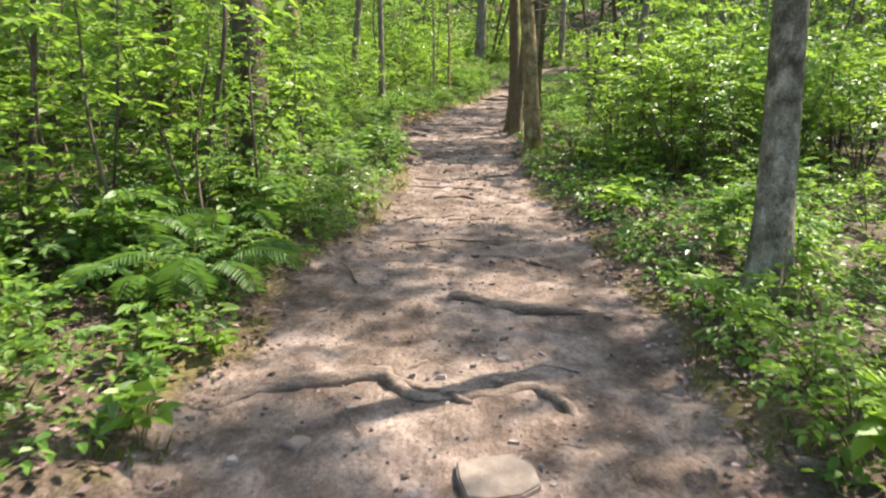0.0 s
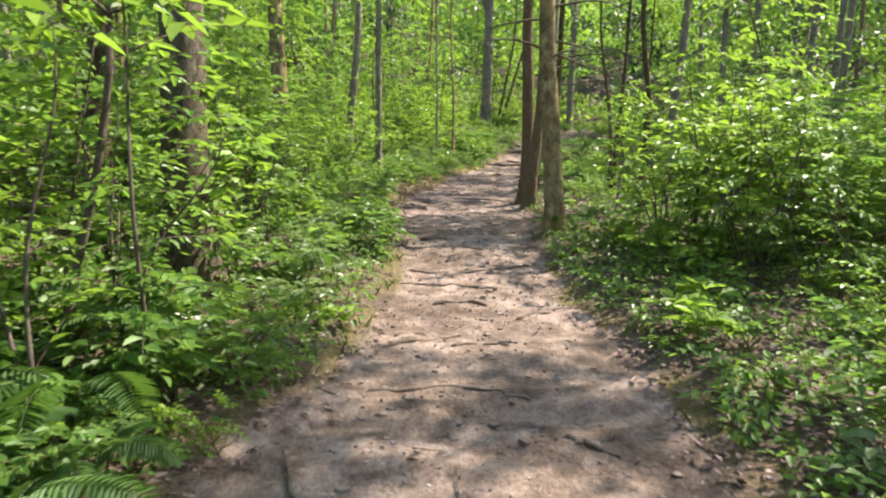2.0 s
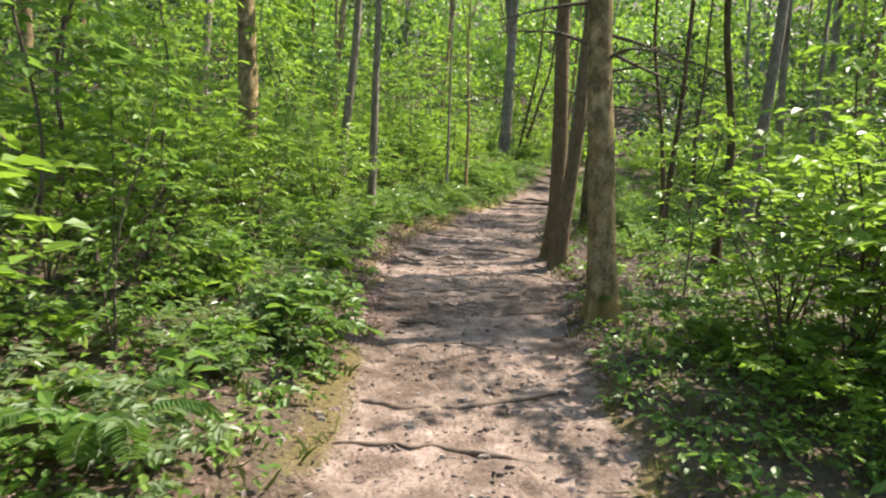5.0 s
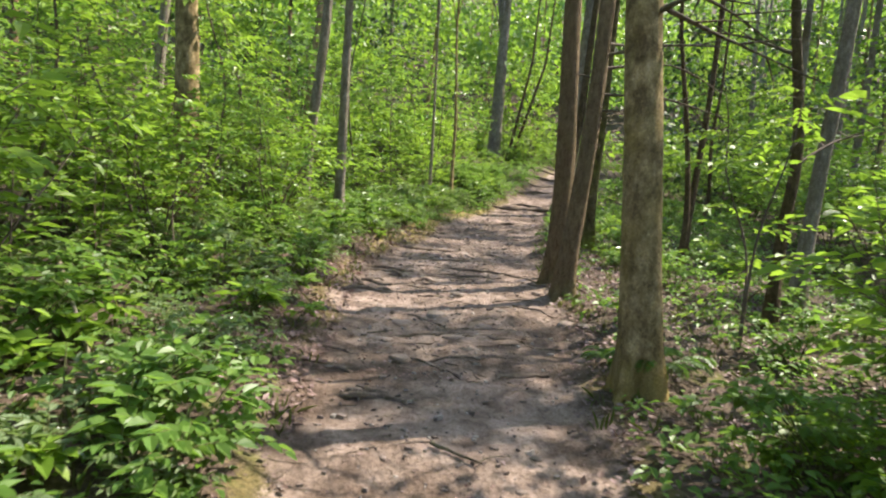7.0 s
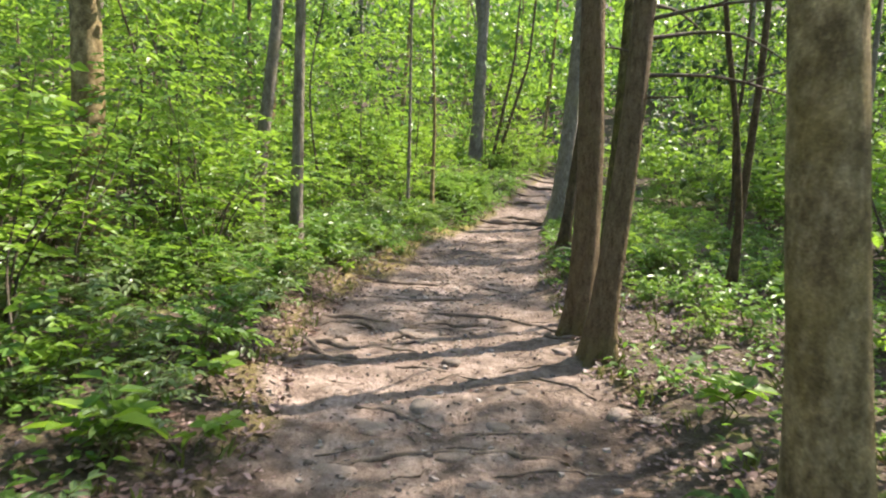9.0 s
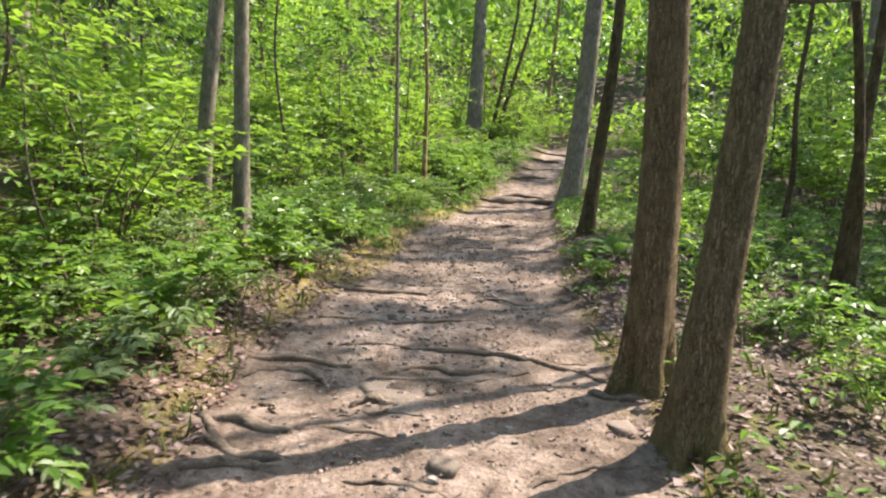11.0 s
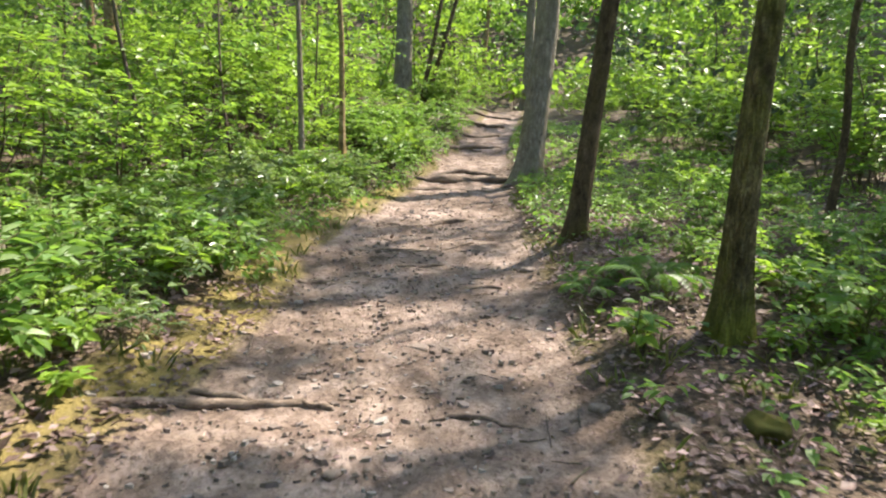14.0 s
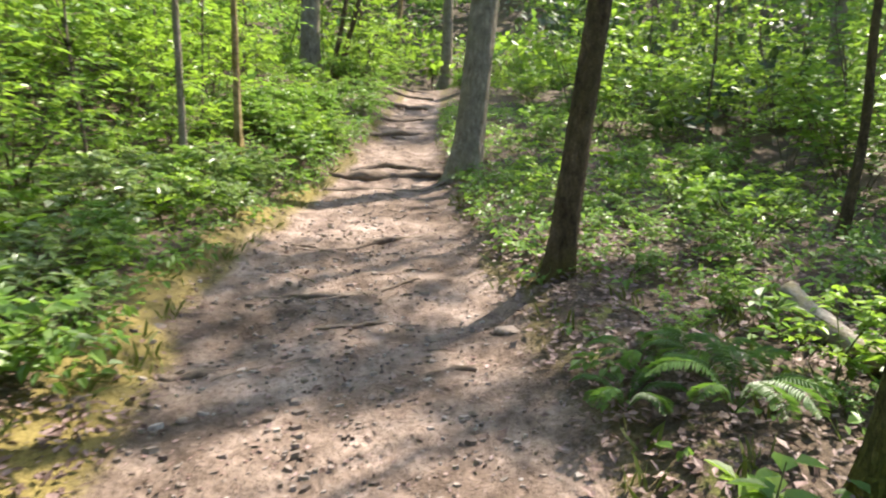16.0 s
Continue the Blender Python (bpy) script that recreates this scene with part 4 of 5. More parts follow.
def ground_cover():
    """Small leaves, grass and dry litter close to the soil."""
    rng = np.random.default_rng(41)

    def strew(count, y0, y1, d0, d1, power=1.3, right=0.5):
        y = rng.uniform(y0, y1, count)
        c, w = trail_at(y)
        sgn = np.where(rng.random(count) < right, 1, -1)
        x = c + sgn * (w + d0 + (d1 - d0) * rng.random(count) ** power)
        return x, y

    B, A, N, L = [], [], [], []
    for half, count in ((0.3, 6500), (1.0, 3600)):
        x, y = strew(count, 0.5, 32, 0.12, 5.0, 1.4, half)
        d = off_trail(x, y)
        c, _ = trail_at(y)
        bare = (x > c) & (y > 11) & (y < 21) & (d < 1.1) & (rng.random(count) < 0.85) | (x < c) & (y > 12) & (y < 20) & (d < 0.45)
        x, y = x[~bare], y[~bare]
        count = len(x)
        h = rng.uniform(0.03, 0.20, count)
        z = land(x, y)
        for _ in range(6):
            off = rng.normal(0, 0.05, (count, 2))
            B.append(np.stack([x + off[:, 0], y + off[:, 1], z + h * rng.uniform(0.6, 1.1, count)], 1))
            A.append(np.concatenate([off * 12 + rng.normal(0, 0.3, (count, 2)), rng.normal(-0.1, 0.2, (count, 1))], 1))
            N.append(unit(rng, count) * 0.35 + np.array((0, 0, 1)))
            L.append(rng.uniform(0.035, 0.085, count))
    L = np.concatenate(L)
    cover = new("ground_cover", mesh_of("ground_cover", *blades(np.concatenate(B), np.concatenate(A), np.concatenate(N), L, L * 0.6), LEAF_MID, smooth=False))
    tagged(cover, "low green leaves creeping over the forest floor", "ground cover", kind="stuff")

    x, y = strew(800, 1.0, 30, -0.05, 1.4, 1.2, 0.45)
    n = 7
    xx, yy = np.repeat(x, n) + rng.normal(0, 0.035, 800 * n), np.repeat(y, n) + rng.normal(0, 0.035, 800 * n)
    ax = rng.normal(0, 0.45, (800 * n, 3)) + np.array((0, 0, 1.0))
    ln = rng.uniform(0.05, 0.14, 800 * n)
    nor = np.cross(ax, rng.normal(0, 1, (800 * n, 3)))
    grass = new("grass", mesh_of("grass", *blades(np.stack([xx, yy, land(xx, yy) - 0.01], 1), ax, nor, ln, np.full(800 * n, 0.003), 0.4, 0.1), LEAF_GRASS, smooth=False))
    tagged(grass, "thin yellowish grass tufts at the trail's edge", "grass", kind="stuff")

    spread = [strew(7000, 0.5, 30, -0.15, 2.2, 1.3, 0.5), strew(13000, 10, 28, 0.0, 5.0, 1.5, 1.0), strew(5000, 11, 20, -0.15, 0.8, 1.0, 0.0), strew(4000, 0.5, 8, -0.2, 1.3, 1.0, 0.6), strew(5500, 14, 23, 0.1, 2.6, 1.0, 1.0)]
    chips = 16000
    yy = np.concatenate([rng.uniform(0.5, 30, 8000), rng.uniform(12, 24, 8000)])
    c, w = trail_at(yy)
    spread.append((c + w * rng.uniform(-1, 1, chips), yy))
    x, y = np.concatenate([a for a, _ in spread]), np.concatenate([b for _, b in spread])
    m = len(x)
    ln = rng.uniform(0.024, 0.075, m)
    ln[-chips:] = rng.lognormal(-4.0, 0.45, chips)
    lift = rng.uniform(0.010, 0.040, m)
    lift[-chips:] = 0.006
    ax = np.concatenate([rng.normal(0, 1, (m, 2)), rng.normal(0, 0.22, (m, 1))], 1)
    litter = new("leaf_litter", mesh_of("leaf_litter", *flakes(np.stack([x, y, land(x, y) + lift], 1), ax, unit(rng, m) * 0.5 + np.array((0, 0, 1)), ln, ln * rng.uniform(0.3, 0.75, m)), LEAF_DRY, smooth=False))
    tagged(litter, "dry curled brown leaves strewn on the forest floor", "leaf litter", kind="stuff")

    m = 6000
    y = np.concatenate([rng.uniform(0.5, 30, 3000), rng.uniform(12, 24, m - 3000)])
    c, w = trail_at(y)
    x = c + w * np.clip(rng.normal(0, 0.5, m), -1.05, 1.05)
    r = rng.lognormal(-5.1, 0.5, m)
    corners = np.array([(1, 0, 0), (0, 1, 0), (-1, 0, 0), (0, -1, 0), (0, 0, 0.7), (0, 0, -0.7)], float)
    v = corners[None] * rng.uniform(0.6, 1.4, (m, 6, 1)) * r[:, None, None]
    a = rng.uniform(0, 6.28, m)
    v = np.stack([v[..., 0] * np.cos(a)[:, None] - v[..., 1] * np.sin(a)[:, None], v[..., 0] * np.sin(a)[:, None] + v[..., 1] * np.cos(a)[:, None], v[..., 2] * 0.7], -1)
    v += np.stack([x, y, land(x, y) + r * 0.25], -1)[:, None]
    tri = np.array([(0, 1, 4), (1, 2, 4), (2, 3, 4), (3, 0, 4), (1, 0, 5), (2, 1, 5), (3, 2, 5), (0, 3, 5)])
    f = (np.arange(m)[:, None, None] * 6 + tri[None]).reshape(-1, 3)
    gravel = new("gravel", mesh_of("gravel", v.reshape(-1, 3), f, STONE, smooth=False))
    tagged(gravel, "small loose pebbles and chips on the earth trail", "gravel", kind="stuff")

    m = 4000
    y = np.concatenate([rng.uniform(1.5, 14, 1400), rng.normal(19.3, 3.0, m - 1400)])
    c, w = trail_at(y)
    x = c + w * np.clip(rng.normal(-0.1, 0.55, m), -1.15, 1.1)
    r = np.clip(rng.lognormal(-4.35, 0.5, m), 0.004, 0.04)
    turn = rng.uniform(0, 6.28, m)[:, None] + np.linspace(0, 6.28, 5, endpoint=False) + rng.uniform(-0.3, 0.3, (m, 5))
    reach = rng.uniform(0.55, 1.2, (m, 5)) * r[:, None]
    tip = rng.normal(0, 0.16, (m, 2))
    px, py = reach * np.cos(turn), reach * np.sin(turn) * 0.65
    pz = px * tip[:, :1] + py * tip[:, 1:]
    base = land(x, y) + 0.004
    top = np.stack([x[:, None] + px * 0.8, y[:, None] + py * 0.8, base[:, None] + pz + 0.32 * r[:, None]], -1)
    low = np.stack([x[:, None] + px, y[:, None] + py, base[:, None] + pz - 0.012], -1)
    v = np.concatenate([top, low], 1)
    tri = np.array([(0, 1, 2), (0, 2, 3), (0, 3, 4)] + [q for j in range(5) for q in ((j, j + 5, (j + 1) % 5 + 5), (j, (j + 1) % 5 + 5, (j + 1) % 5))])
    f = (np.arange(m)[:, None, None] * 10 + tri[None]).reshape(-1, 3)
    flat = new("stone_chips", mesh_of("stone_chips", v.reshape(-1, 3), f, CHIPS, smooth=False))
    tagged(flat, "flat broken stone chips scattered over the earth trail", "stone chips", kind="stuff")


ground_cover()


# ---- roots, stones, sticks ----
def root_thing(points, radius, seed, lift=0.0, name="exposed_root", label="gnarled weathered root crossing the earth trail", group="roots across the trail"):
    rng = np.random.default_rng(seed)
    pts = [(x, y, at(x, y) + lift) for x, y in points]
    n = max(14, int(7 * sum(math.dist(a[:2], b[:2]) for a, b in zip(pts, pts[1:])) / 0.45))
    line = smooth_line(pts, n)
    line[:, :2] += np.cumsum(rng.normal(0, 0.005, (n, 2)), 0) + rng.normal(0, 0.009, (n, 2))
    t = np.linspace(0, 1, n)
    line[:, 2] = land(line[:, 0], line[:, 1]) + lift + radius * 0.14 + radius * 0.3 * np.sin(3.1 * t * (2 + seed % 3) + seed)
    line[0, 2] -= radius * 2.2
    line[-1, 2] -= radius * 2.2
    rad = radius * (0.55 + 0.45 * np.sin(np.pi * np.clip(t * 0.85 + 0.12, 0, 1))) * (1 + 0.16 * np.sin(11 * t + seed))
    ob = new(name, mesh_of(name, *tube(line, rad, 10, 0.11, seed), ROOT_WOOD))
    return tagged(ob, label, "root", group)


ROOTS = [
    ([(-1.23, 3.05), (-0.96, 3.27), (-0.64, 3.33), (-0.29, 3.43), (-0.1, 3.26), (0.25, 3.24), (0.52, 3.29), (0.72, 3.03)], 0.044),
    ([(-0.26, 3.42), (-0.05, 3.3), (0.16, 3.13)], 0.03),
    ([(-0.35, 3.42), (-0.2, 3.5), (-0.02, 3.62)], 0.014),
    ([(0.05, 4.63), (0.21, 4.59), (0.48, 4.44), (0.7, 4.4), (1.01, 4.38)], 0.045),
    ([(0.66, 5.62), (0.8, 5.52), (0.93, 5.37)], 0.02),
    ([(1.54, 2.78), (1.61, 2.54), (1.69, 2.31)], 0.028),
    ([(-0.49, 7.05), (-0.27, 7.11), (-0.11, 7.21), (0.15, 7.36)], 0.024),
    ([(-0.12, 8.18), (0.13, 8.27), (0.43, 8.27)], 0.022),
    ([(-0.37, 11.58), (-0.15, 11.6), (0.02, 11.56)], 0.026),
    ([(-0.42, 9.6), (0.26, 9.57), (0.98, 9.93)], 0.022),
    ([(-0.34, 11.73), (-0.15, 11.67), (0.11, 11.55)], 0.028),
    ([(0.68, 12.22), (0.85, 12.3), (1.07, 12.32)], 0.022),
    ([(-0.88, 14.61), (-0.59, 14.8), (-0.28, 14.8)], 0.03),
    ([(-0.95, 15.4), (-0.63, 14.95), (-0.31, 14.85)], 0.032),
    ([(0.75, 14.72), (1.0, 14.85), (1.4, 14.95)], 0.016),
    ([(1.28, 15.78), (1.42, 15.68), (1.6, 15.6)], 0.03),
    ([(-0.87, 15.04), (-0.73, 15.23), (-0.51, 15.19), (-0.32, 15.14)], 0.03),
    ([(0.52, 7.59), (0.75, 7.89), (0.99, 7.94)], 0.022),
    ([(-0.77, 12.61), (-0.57, 12.66), (-0.32, 12.5)], 0.02),
    ([(-0.68, 12.16), (-0.5, 12.14), (-0.34, 12.05)], 0.024),
    ([(0.16, 16.5), (0.78, 16.4), (1.5, 15.95)], 0.026),
    ([(-0.82, 15.78), (-0.65, 15.96), (-0.41, 15.98), (-0.25, 15.74)], 0.028),
    ([(-1.01, 16.16), (-0.61, 16.17), (-0.12, 16.05)], 0.032),
    ([(0.01, 16.02), (0.18, 16.15), (0.38, 16.18), (0.53, 16.06), (0.83, 16.17)], 0.032),
    ([(-0.1, 15.5), (0.03, 15.52), (0.16, 15.49)], 0.03),
    ([(-0.95, 15.14), (-0.8, 15.09), (-0.61, 14.93)], 0.028),
    ([(-0.79, 18.03), (-0.29, 18.21), (0.29, 18.19)], 0.03),
    ([(-0.41, 18.36), (-0.14, 18.29), (0.15, 18.24), (0.34, 18.16)], 0.022),
    ([(-0.02, 20.22), (0.12, 20.3), (0.25, 20.34)], 0.028),
    ([(1.29, 20.12), (1.45, 20.18), (1.6, 20.19)], 0.022),
    ([(0.9, 22.7), (1.5, 22.9), (2.2, 23.3)], 0.03),
    ([(1.4, 26.2), (1.9, 26.25), (2.5, 26.35), (3.1, 26.2)], 0.075),
    ([(1.7, 26.5), (2.3, 26.7), (3.0, 26.45)], 0.05),
    ([(1.2, 25.6), (1.8, 25.75), (2.6, 25.7), (3.1, 25.9)], 0.035),
    ([(2.1, 28.9), (2.7, 29.05), (3.5, 29.15)], 0.06),
    ([(2.3, 30.6), (3.0, 30.5), (3.8, 30.8)], 0.045),
    ([(2.6, 31.9), (3.3, 32.0), (4.2, 32.1)], 0.065),
    ([(3.1, 33.3), (3.8, 33.5), (4.7, 33.4)], 0.06),
    ([(3.5, 34.6), (4.2, 34.7), (5.0, 34.5)], 0.05),
    ([(-0.4, 13.0), (0.3, 13.2), (1.0, 13.1)], 0.016),
    ([(-0.5, 8.9), (0.2, 9.0), (0.7, 8.85)], 0.016),
    ([(-0.5, 6.2), (0.1, 6.3), (0.6, 6.1)], 0.014),
    ([(-0.6, 17.2), (0.2, 17.1), (0.9, 17.35)], 0.018),
    ([(0.3, 21.6), (1.0, 21.5), (1.7, 21.8)], 0.02),
]
for k, (pts, r) in enumerate(ROOTS):
    root_thing(pts, r, 400 + k)
rrng = np.random.default_rng(71)
for k in range(34):
    y = rrng.uniform(12.3, 16.8) if k < 20 else rrng.uniform(2.5, 24)
    c, w = trail_at(y)
    x, a, ln = float(c + w * rrng.uniform(-0.8, 0.6)), rrng.normal(0.1, 0.55), rrng.uniform(0.25, 0.8)
    root_thing([(x, y), (x + ln * 0.5 * math.cos(a), y + ln * 0.5 * math.sin(a) + 0.05), (x + ln * math.cos(a), y + ln * math.sin(a))], rrng.uniform(0.008, 0.018), 450 + k,
               label="thin weathered root lying bare in the trail")


def stone_mesh(seed, flat):
    bm = bmesh.new()
    bmesh.ops.create_icosphere(bm, subdivisions=2, radius=1.0)
    for v in bm.verts:
        k = 1 + 0.6 * noise.noise(v.co * 1.2 + Vector((seed * 3.1, 0, 0))) + 0.12 * noise.noise(v.co * 2.6 + Vector((0, seed, 0)))
        v.co = Vector((v.co.x * k, v.co.y * k * 0.75, max(min(v.co.z * k, 0.5), -0.7) * flat))
    me = bpy.data.meshes.new("stone")
    bm.to_mesh(me)
    bm.free()
    for p in me.polygons:
        p.use_smooth = True
    me.materials.append(STONE)
    return me


STONES = [stone_mesh(k, (0.35, 0.5, 0.65, 0.4)[k % 4]) for k in range(8)]


def stone(x, y, size, k, sink=0.85):
    ob = new("stone", STONES[k % 8])
    ob.matrix_world = pose(x, y, at(x, y) + size * 0.35 * (0.5 - sink), 0, 0, k * 47) @ Matrix.Scale(size, 4)
    tagged(ob, "flat weathered stone bedded in the trail" if size > 0.07 else "small rough stone lying on the trail", "stone", "stones along the trail")


for k, (x, y, r) in enumerate([(0.02, 2.95, 0.05), (-0.62, 2.75, 0.07), (0.01, 15.8, 0.12), (-0.14, 13.55, 0.16), (-0.29, 12.99, 0.13), (1.45, 13.82, 0.12),
                               (0.4, 14.81, 0.1), (0.12, 15.64, 0.14), (1.6, 13.6, 0.09), (1.3, 14.1, 0.06), (1.35, 15.35, 0.1), (1.5, 15.2, 0.08), (0.35, 13.2, 0.12), (0.2, 13.9, 0.14),
                               (0.65, 13.6, 0.1), (0.5, 12.9, 0.09), (-0.4, 14.1, 0.1), (0.85, 14.2, 0.09), (-0.05, 12.5, 0.1), (1.7, 17.0, 0.09), (1.45, 18.55, 0.08), (1.85, 17.7, 0.1), (1.6, 18.0, 0.06), (1.5, 20.6, 0.1),
                               (-0.3, 19.2, 0.06), (0.3, 19.0, 0.05), (0.8, 18.9, 0.07), (0.5, 18.4, 0.06), (1.1, 18.7, 0.05), (-0.1, 20.9, 0.06), (2.6, 26.0, 0.12), (2.9, 29.0, 0.14), (3.5, 32.0, 0.16)]):
    stone(x, y, r, k)
srng = np.random.default_rng(61)
for k in range(60):
    y = srng.uniform(1.8, 24)
    c, w = trail_at(y)
    stone(float(c + w * srng.uniform(-0.95, 0.95)), y, srng.uniform(0.018, 0.045), k, 0.2)


def lone_stone(x, y, size, k, material, label, tall=1.0, rise=0.1):
    """A larger stone beside the trail, with a surface of its own."""
    me = stone_mesh(k, 0.6 * tall)
    me.materials.clear()
    me.materials.append(material)
    ob = new("stone", me)
    ob.matrix_world = pose(x, y, at(x, y) + size * rise, 0, 0, k * 61) @ Matrix.Scale(size, 4)
    tagged(ob, label, "stone")


lone_stone(-1.83, 6.88, 0.17, 21, PALE_STONE, "pale whitish stone half hidden in low shrubs")

def slab(x, y, half_x, half_y, seed):
    """A broken flat slab lying flush, with chipped sides."""
    rng = np.random.default_rng(seed)
    bm = bmesh.new()
    ring = [bm.verts.new((half_x * sx * rng.uniform(0.85, 1.1), half_y * sy * rng.uniform(0.85, 1.1), 0.0))
            for sx, sy in ((-1, -0.9), (-0.3, -1), (0.5, -0.95), (1, -0.6), (0.95, 0.4), (0.6, 1), (-0.2, 0.9), (-0.9, 0.7), (-1.05, 0.0))]
    top = bm.faces.new(ring)
    low = bmesh.ops.extrude_face_region(bm, geom=[top])
    bmesh.ops.translate(bm, vec=(0, 0, -0.06), verts=[v for v in low["geom"] if isinstance(v, bmesh.types.BMVert)])
    bmesh.ops.recalc_face_normals(bm, faces=bm.faces[:])
    bmesh.ops.bevel(bm, geom=bm.edges[:], offset=0.009, segments=2, affect="EDGES")
    me = bpy.data.meshes.new("stone")
    bm.to_mesh(me)
    bm.free()
    me.materials.append(SLAB)
    ob = new("stone", me)
    ob.matrix_world = pose(x, y, at(x, y) + 0.034, 2, -2, 6)
    tagged(ob, "pale flat stone slab lying almost flush with the trail", "stone")


slab(0.25, 2.5, 0.17, 0.16, 3)
lone_stone(2.16, 17.53, 0.12, 22, MOSS, "small stone covered in yellow-green moss")
lone_stone(1.93, 20.56, 0.10, 23, STONE, "rounded brown stone bedded in the trail's edge", 0.6, -0.12)


def fallen_twig(x, y, length, angle, seed, radius=0.006):
    rng = np.random.default_rng(seed)
    d = np.array((math.cos(angle), math.sin(angle)))
    p = np.array((x, y)) + np.linspace(-0.5, 0.5, 8)[:, None] * length * d + np.cumsum(rng.normal(0, length * 0.012, (8, 2)), 0)
    line = np.column_stack([p, land(p[:, 0], p[:, 1]) + radius * 0.9 + 0.006])
    ob = new("fallen_twig", mesh_of("fallen_twig", *tube(line, np.linspace(radius, radius * 0.4, 8), 6, 0.08, seed), TWIG_WOOD))
    tagged(ob, "thin broken brown twig lying on the earth", "twig", "fallen twigs on the ground")


fallen_twig(0.38, 10.82, 0.35, -0.7, 1, 0.012)
fallen_twig(-0.72, 5.2, 0.5, 1.9, 2, 0.012)
for k in range(70):
    y = srng.uniform(1.8, 25)
    c, w = trail_at(y)
    fallen_twig(float(c + w * srng.uniform(-1.1, 1.1)), y, srng.uniform(0.08, 0.3), srng.uniform(0, 3.14), 500 + k, srng.uniform(0.003, 0.007))


def fallen_log(points, radius, seed, label, material=LOG_WOOD):
    line = smooth_line([(x, y, at(x, y) + h) for x, y, h in points], 18)
    rng = np.random.default_rng(seed)
    rad = radius * np.linspace(1.0, 0.75, 18) * (1 + rng.normal(0, 0.03, 18))
    rad[0] = rad[-1] = radius * 0.1
    tagged(new("fallen_log", mesh_of("fallen_log", *tube(line, rad, 12, 0.05, seed), material)), label, "log")


fallen_log([(3.5, 20.15, 0.16), (3.42, 19.8, 0.10), (3.35, 19.2, 0.04)], 0.07, 3, "pale barkless fallen log resting on leaf litter")
fallen_log([(3.42, 19.0, 0.07), (3.3, 18.7, 0.06), (3.2, 18.35, 0.05)], 0.075, 8, "short rotten log overgrown with yellow moss", MOSS)
fallen_log([(-4.6, 14.6, 0.05), (-3.6, 14.0, 0.9), (-2.7, 13.6, 1.5)], 0.018, 5, "pale bare branch leaning in the shrubs")
fallen_log([(-2.3, 11.8, 0.5), (-1.9, 11.3, 0.3), (-1.6, 11.0, 0.02)], 0.014, 6, "pale bare branch lying in low leaves")
fallen_log([(4.6, 23.0, 0.05), (5.4, 23.2, 0.08), (6.4, 23.1, 0.06)], 0.07, 7, "pale fallen log on open forest floor")


# ---- ferns ----
def frond(rng, ang, length):
    d = np.array((math.cos(ang), math.sin(ang), 0))
    line = smooth_line([(0, 0, 0), d * length * 0.35 + (0, 0, length * 0.55), d * length * 0.8 + (0, 0, length * 0.62), d * length * 1.05 + (0, 0, length * 0.45)], 36)
    side = np.array((-d[1], d[0], 0))
    B, A, N, L = [], [], [], []
    for k in range(6, 36):
        t = k / 35
        for sgn in (-1, 1):
            B.append(line[k]), A.append(side * sgn + d * 0.35 + np.array((0, 0, -0.1)) + rng.normal(0, 0.06, 3)), N.append(np.array((0, 0, 1)) - d * 0.3)
            L.append(length * 0.19 * math.sin(math.pi * min(1, 0.12 + 0.88 * (1 - t) ** 0.8)) + 0.008)
    L = np.array(L)
    return tube(line, np.linspace(0.003, 0.001, 36), 4), blades(np.array(B), np.array(A), np.array(N), L, L * 0.16 + 0.004, 0.2, 0.1)


def fern(seed, count=10, length=0.6):
    rng = np.random.default_rng(seed)
    root = tagged(new("fern"), "arching green fern growing at the trail's edge", "fern", "ferns")
    for k in range(count):
        stalk, pinnae = frond(rng, 6.28 * k / count + rng.normal(0, 0.2), length * rng.uniform(0.75, 1.15))
        part("frond", mesh_of("frond", *joined([stalk, pinnae]), LEAF_FERN, smooth=False), root)
    return root


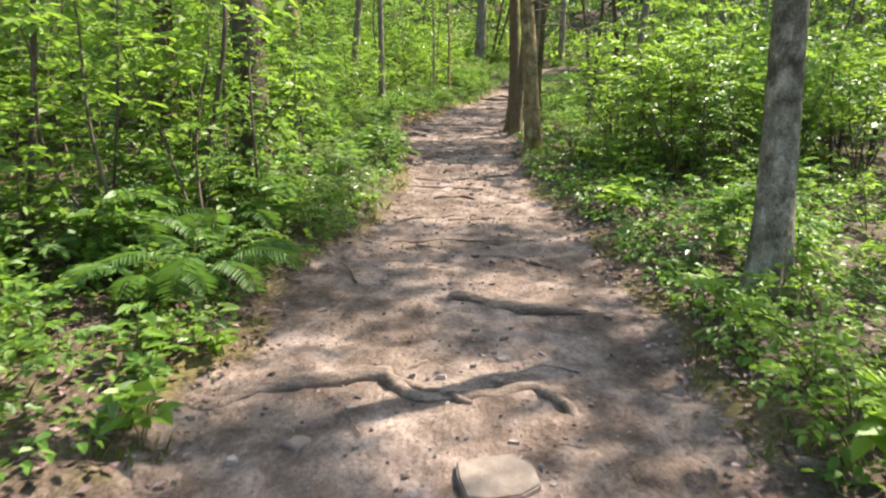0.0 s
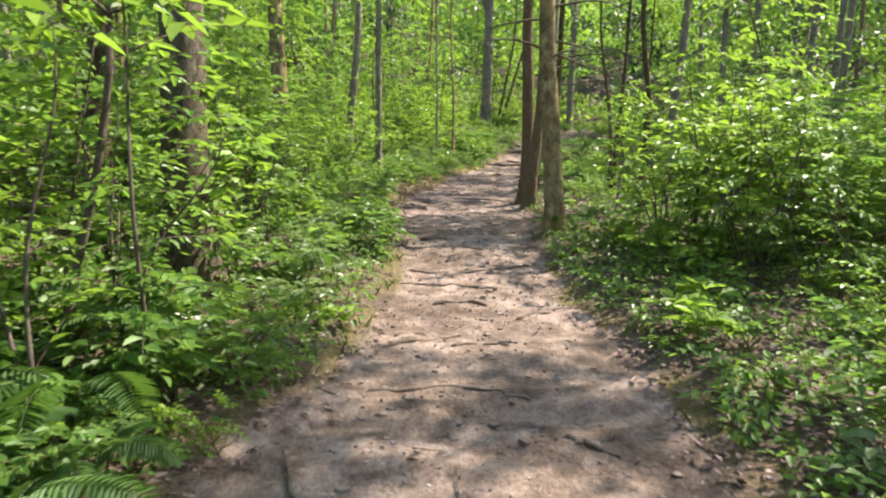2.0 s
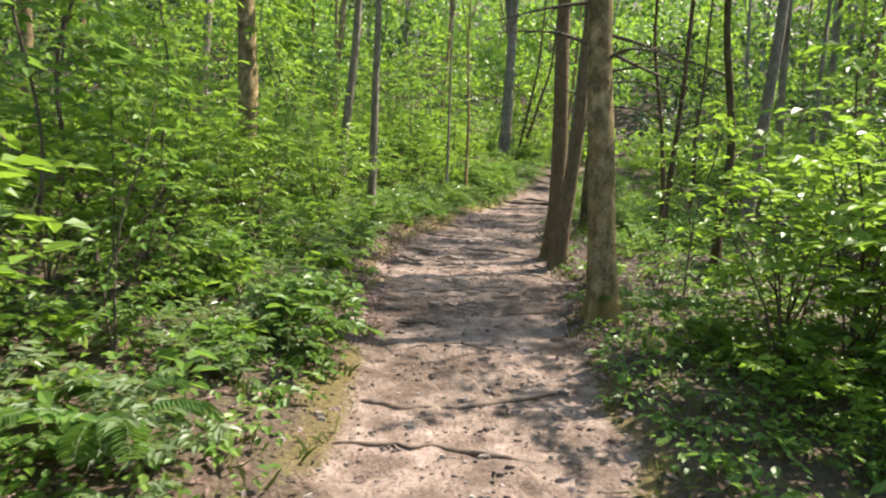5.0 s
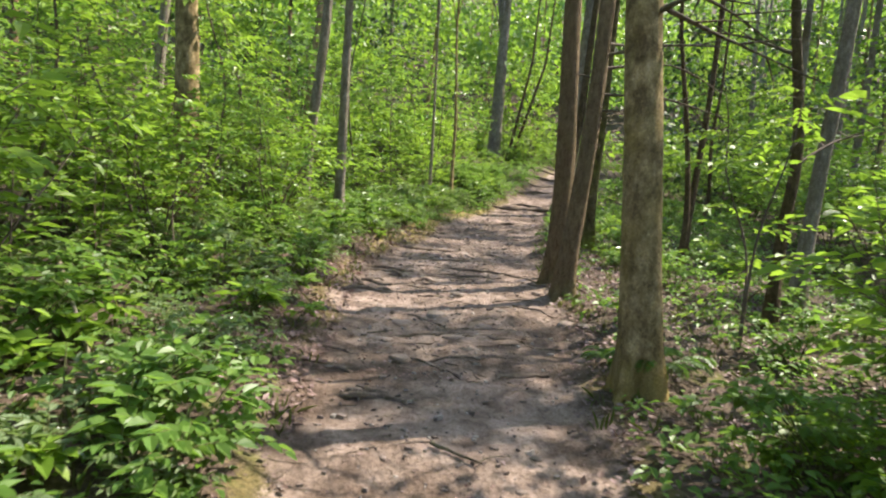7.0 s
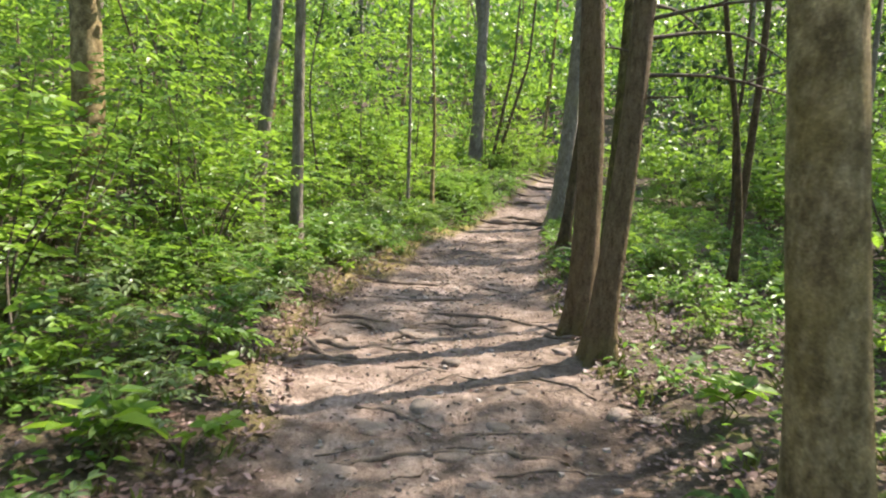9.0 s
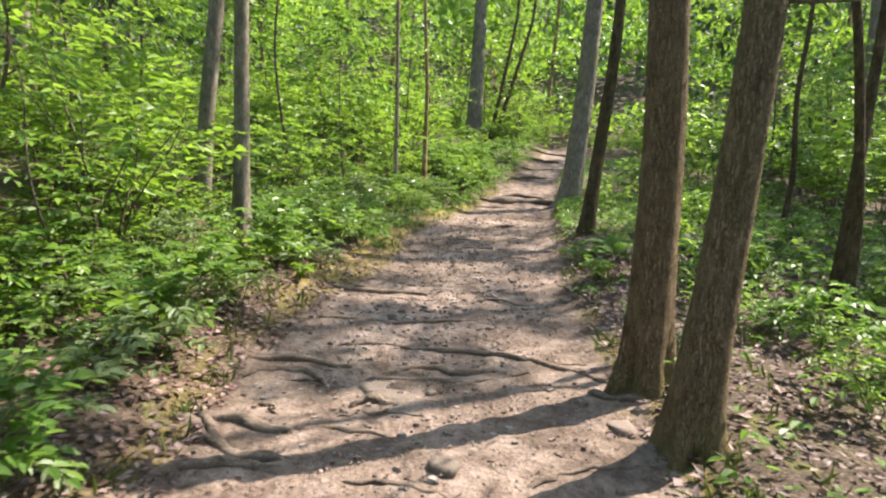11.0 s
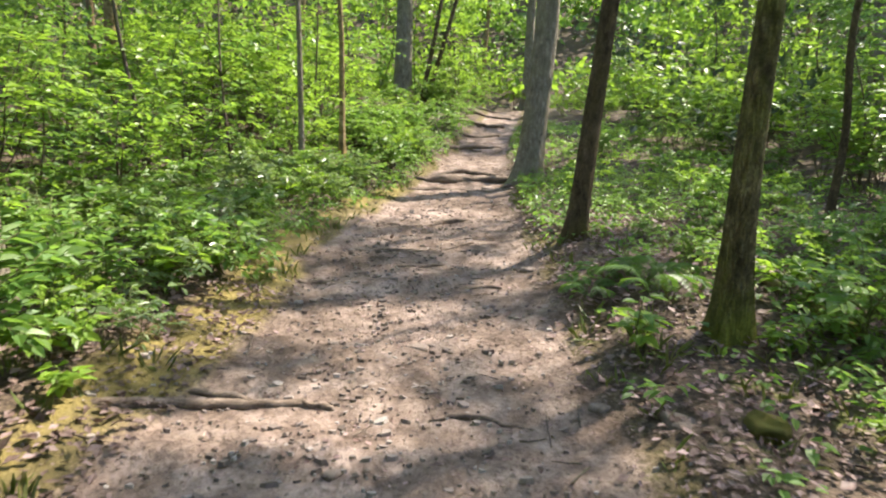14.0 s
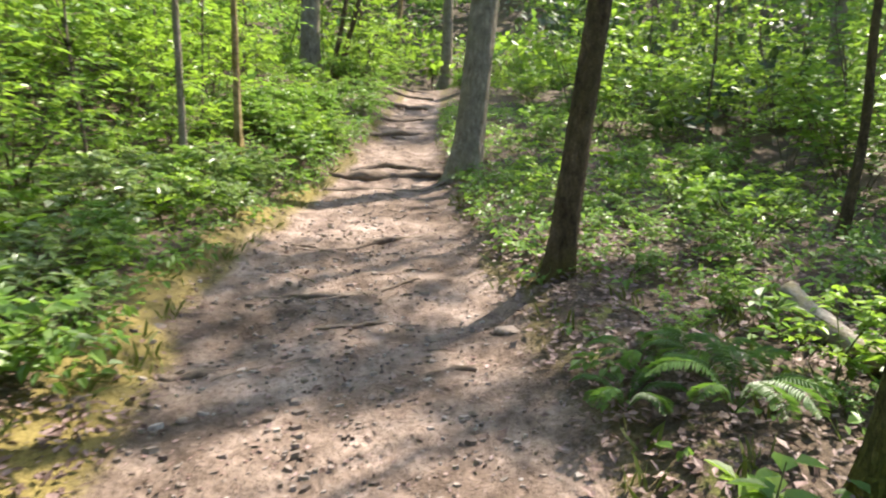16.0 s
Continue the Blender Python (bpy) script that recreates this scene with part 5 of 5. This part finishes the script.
ferns = [fern(600, 10, 0.5), fern(601, 9, 0.42), fern(602, 9, 0.36)]
scatter(ferns, [(-1.55, 4.3), (-1.75, 4.0), (-1.45, 4.75), (-2.1, 5.5), (-1.66, 5.2), (-1.9, 4.6), (-1.9, 6.2), (-2.3, 4.9), (-1.35, 8.2)], rng, 0.95, 1.3)
for k, (x, y) in enumerate([(1.75, 12.0), (2.0, 12.25), (1.55, 12.3), (2.35, 19.1), (2.2, 19.6), (2.0, 19.35), (2.45, 19.45), (-2.4, 17.6), (-1.6, 20.2), (-2.6, 11.2), (3.2, 18.0)]):
    copy_thing(ferns[k % 3], pose(x, y, at(x, y, -0.01), 0, 0, 67 * k) @ Matrix.Scale(rng.uniform(0.42, 0.62), 4))


def broad_plant(seed):
    """A young plant whose large oval leaves can be told apart one by one."""
    rng = np.random.default_rng(seed)
    root = tagged(new("broad_leaved_plant"), "young plant with large pale glossy oval leaves", "plant", "large-leaved plants at the trail's edge")
    line = smooth_line([(0, 0, -0.02), (0.02, 0.01, 0.15), (0.03, -0.02, 0.32)], 9)
    part("stem", mesh_of("stem", *tube(line, np.linspace(0.005, 0.002, 9), 5), STEM_GREEN), root)
    for k in range(13):
        p = line[3 + k * 5 // 12]
        a = 2.4 * k + rng.normal(0, 0.2)
        ln = rng.uniform(0.10, 0.155)
        ax = np.array([[math.cos(a), math.sin(a), rng.uniform(-0.1, 0.45)]])
        leaf = blades(p[None] + ax * 0.02, ax, np.array([[0, 0, 1.0]]) + rng.normal(0, 0.15, (1, 3)), [ln], [ln * 0.5], 0.22, 0.16)
        part("leaf", mesh_of("leaf", *leaf, LEAF_DARK if seed % 2 else LEAF_MID, smooth=False), root)
    return root


broad = [broad_plant(700), broad_plant(701)]
scatter(broad, [(-1.15, 9.5), (-1.35, 9.9), (-1.0, 10.1), (-1.5, 9.3), (-1.2, 8.8), (-1.7, 9.9), (-1.45, 10.5), (-0.95, 18.6), (-1.1, 19.3), (-1.35, 2.7), (-1.55, 3.2), (-1.3, 3.7), (1.95, 18.4), (2.1, 14.0),
                (-1.2, 12.7), (2.1, 5.4), (2.35, 5.9), (1.9, 5.0), (2.3, 10.9), (-1.75, 16.9), (3.6, 18.6), (2.9, 17.4)], rng, 0.8, 1.25)
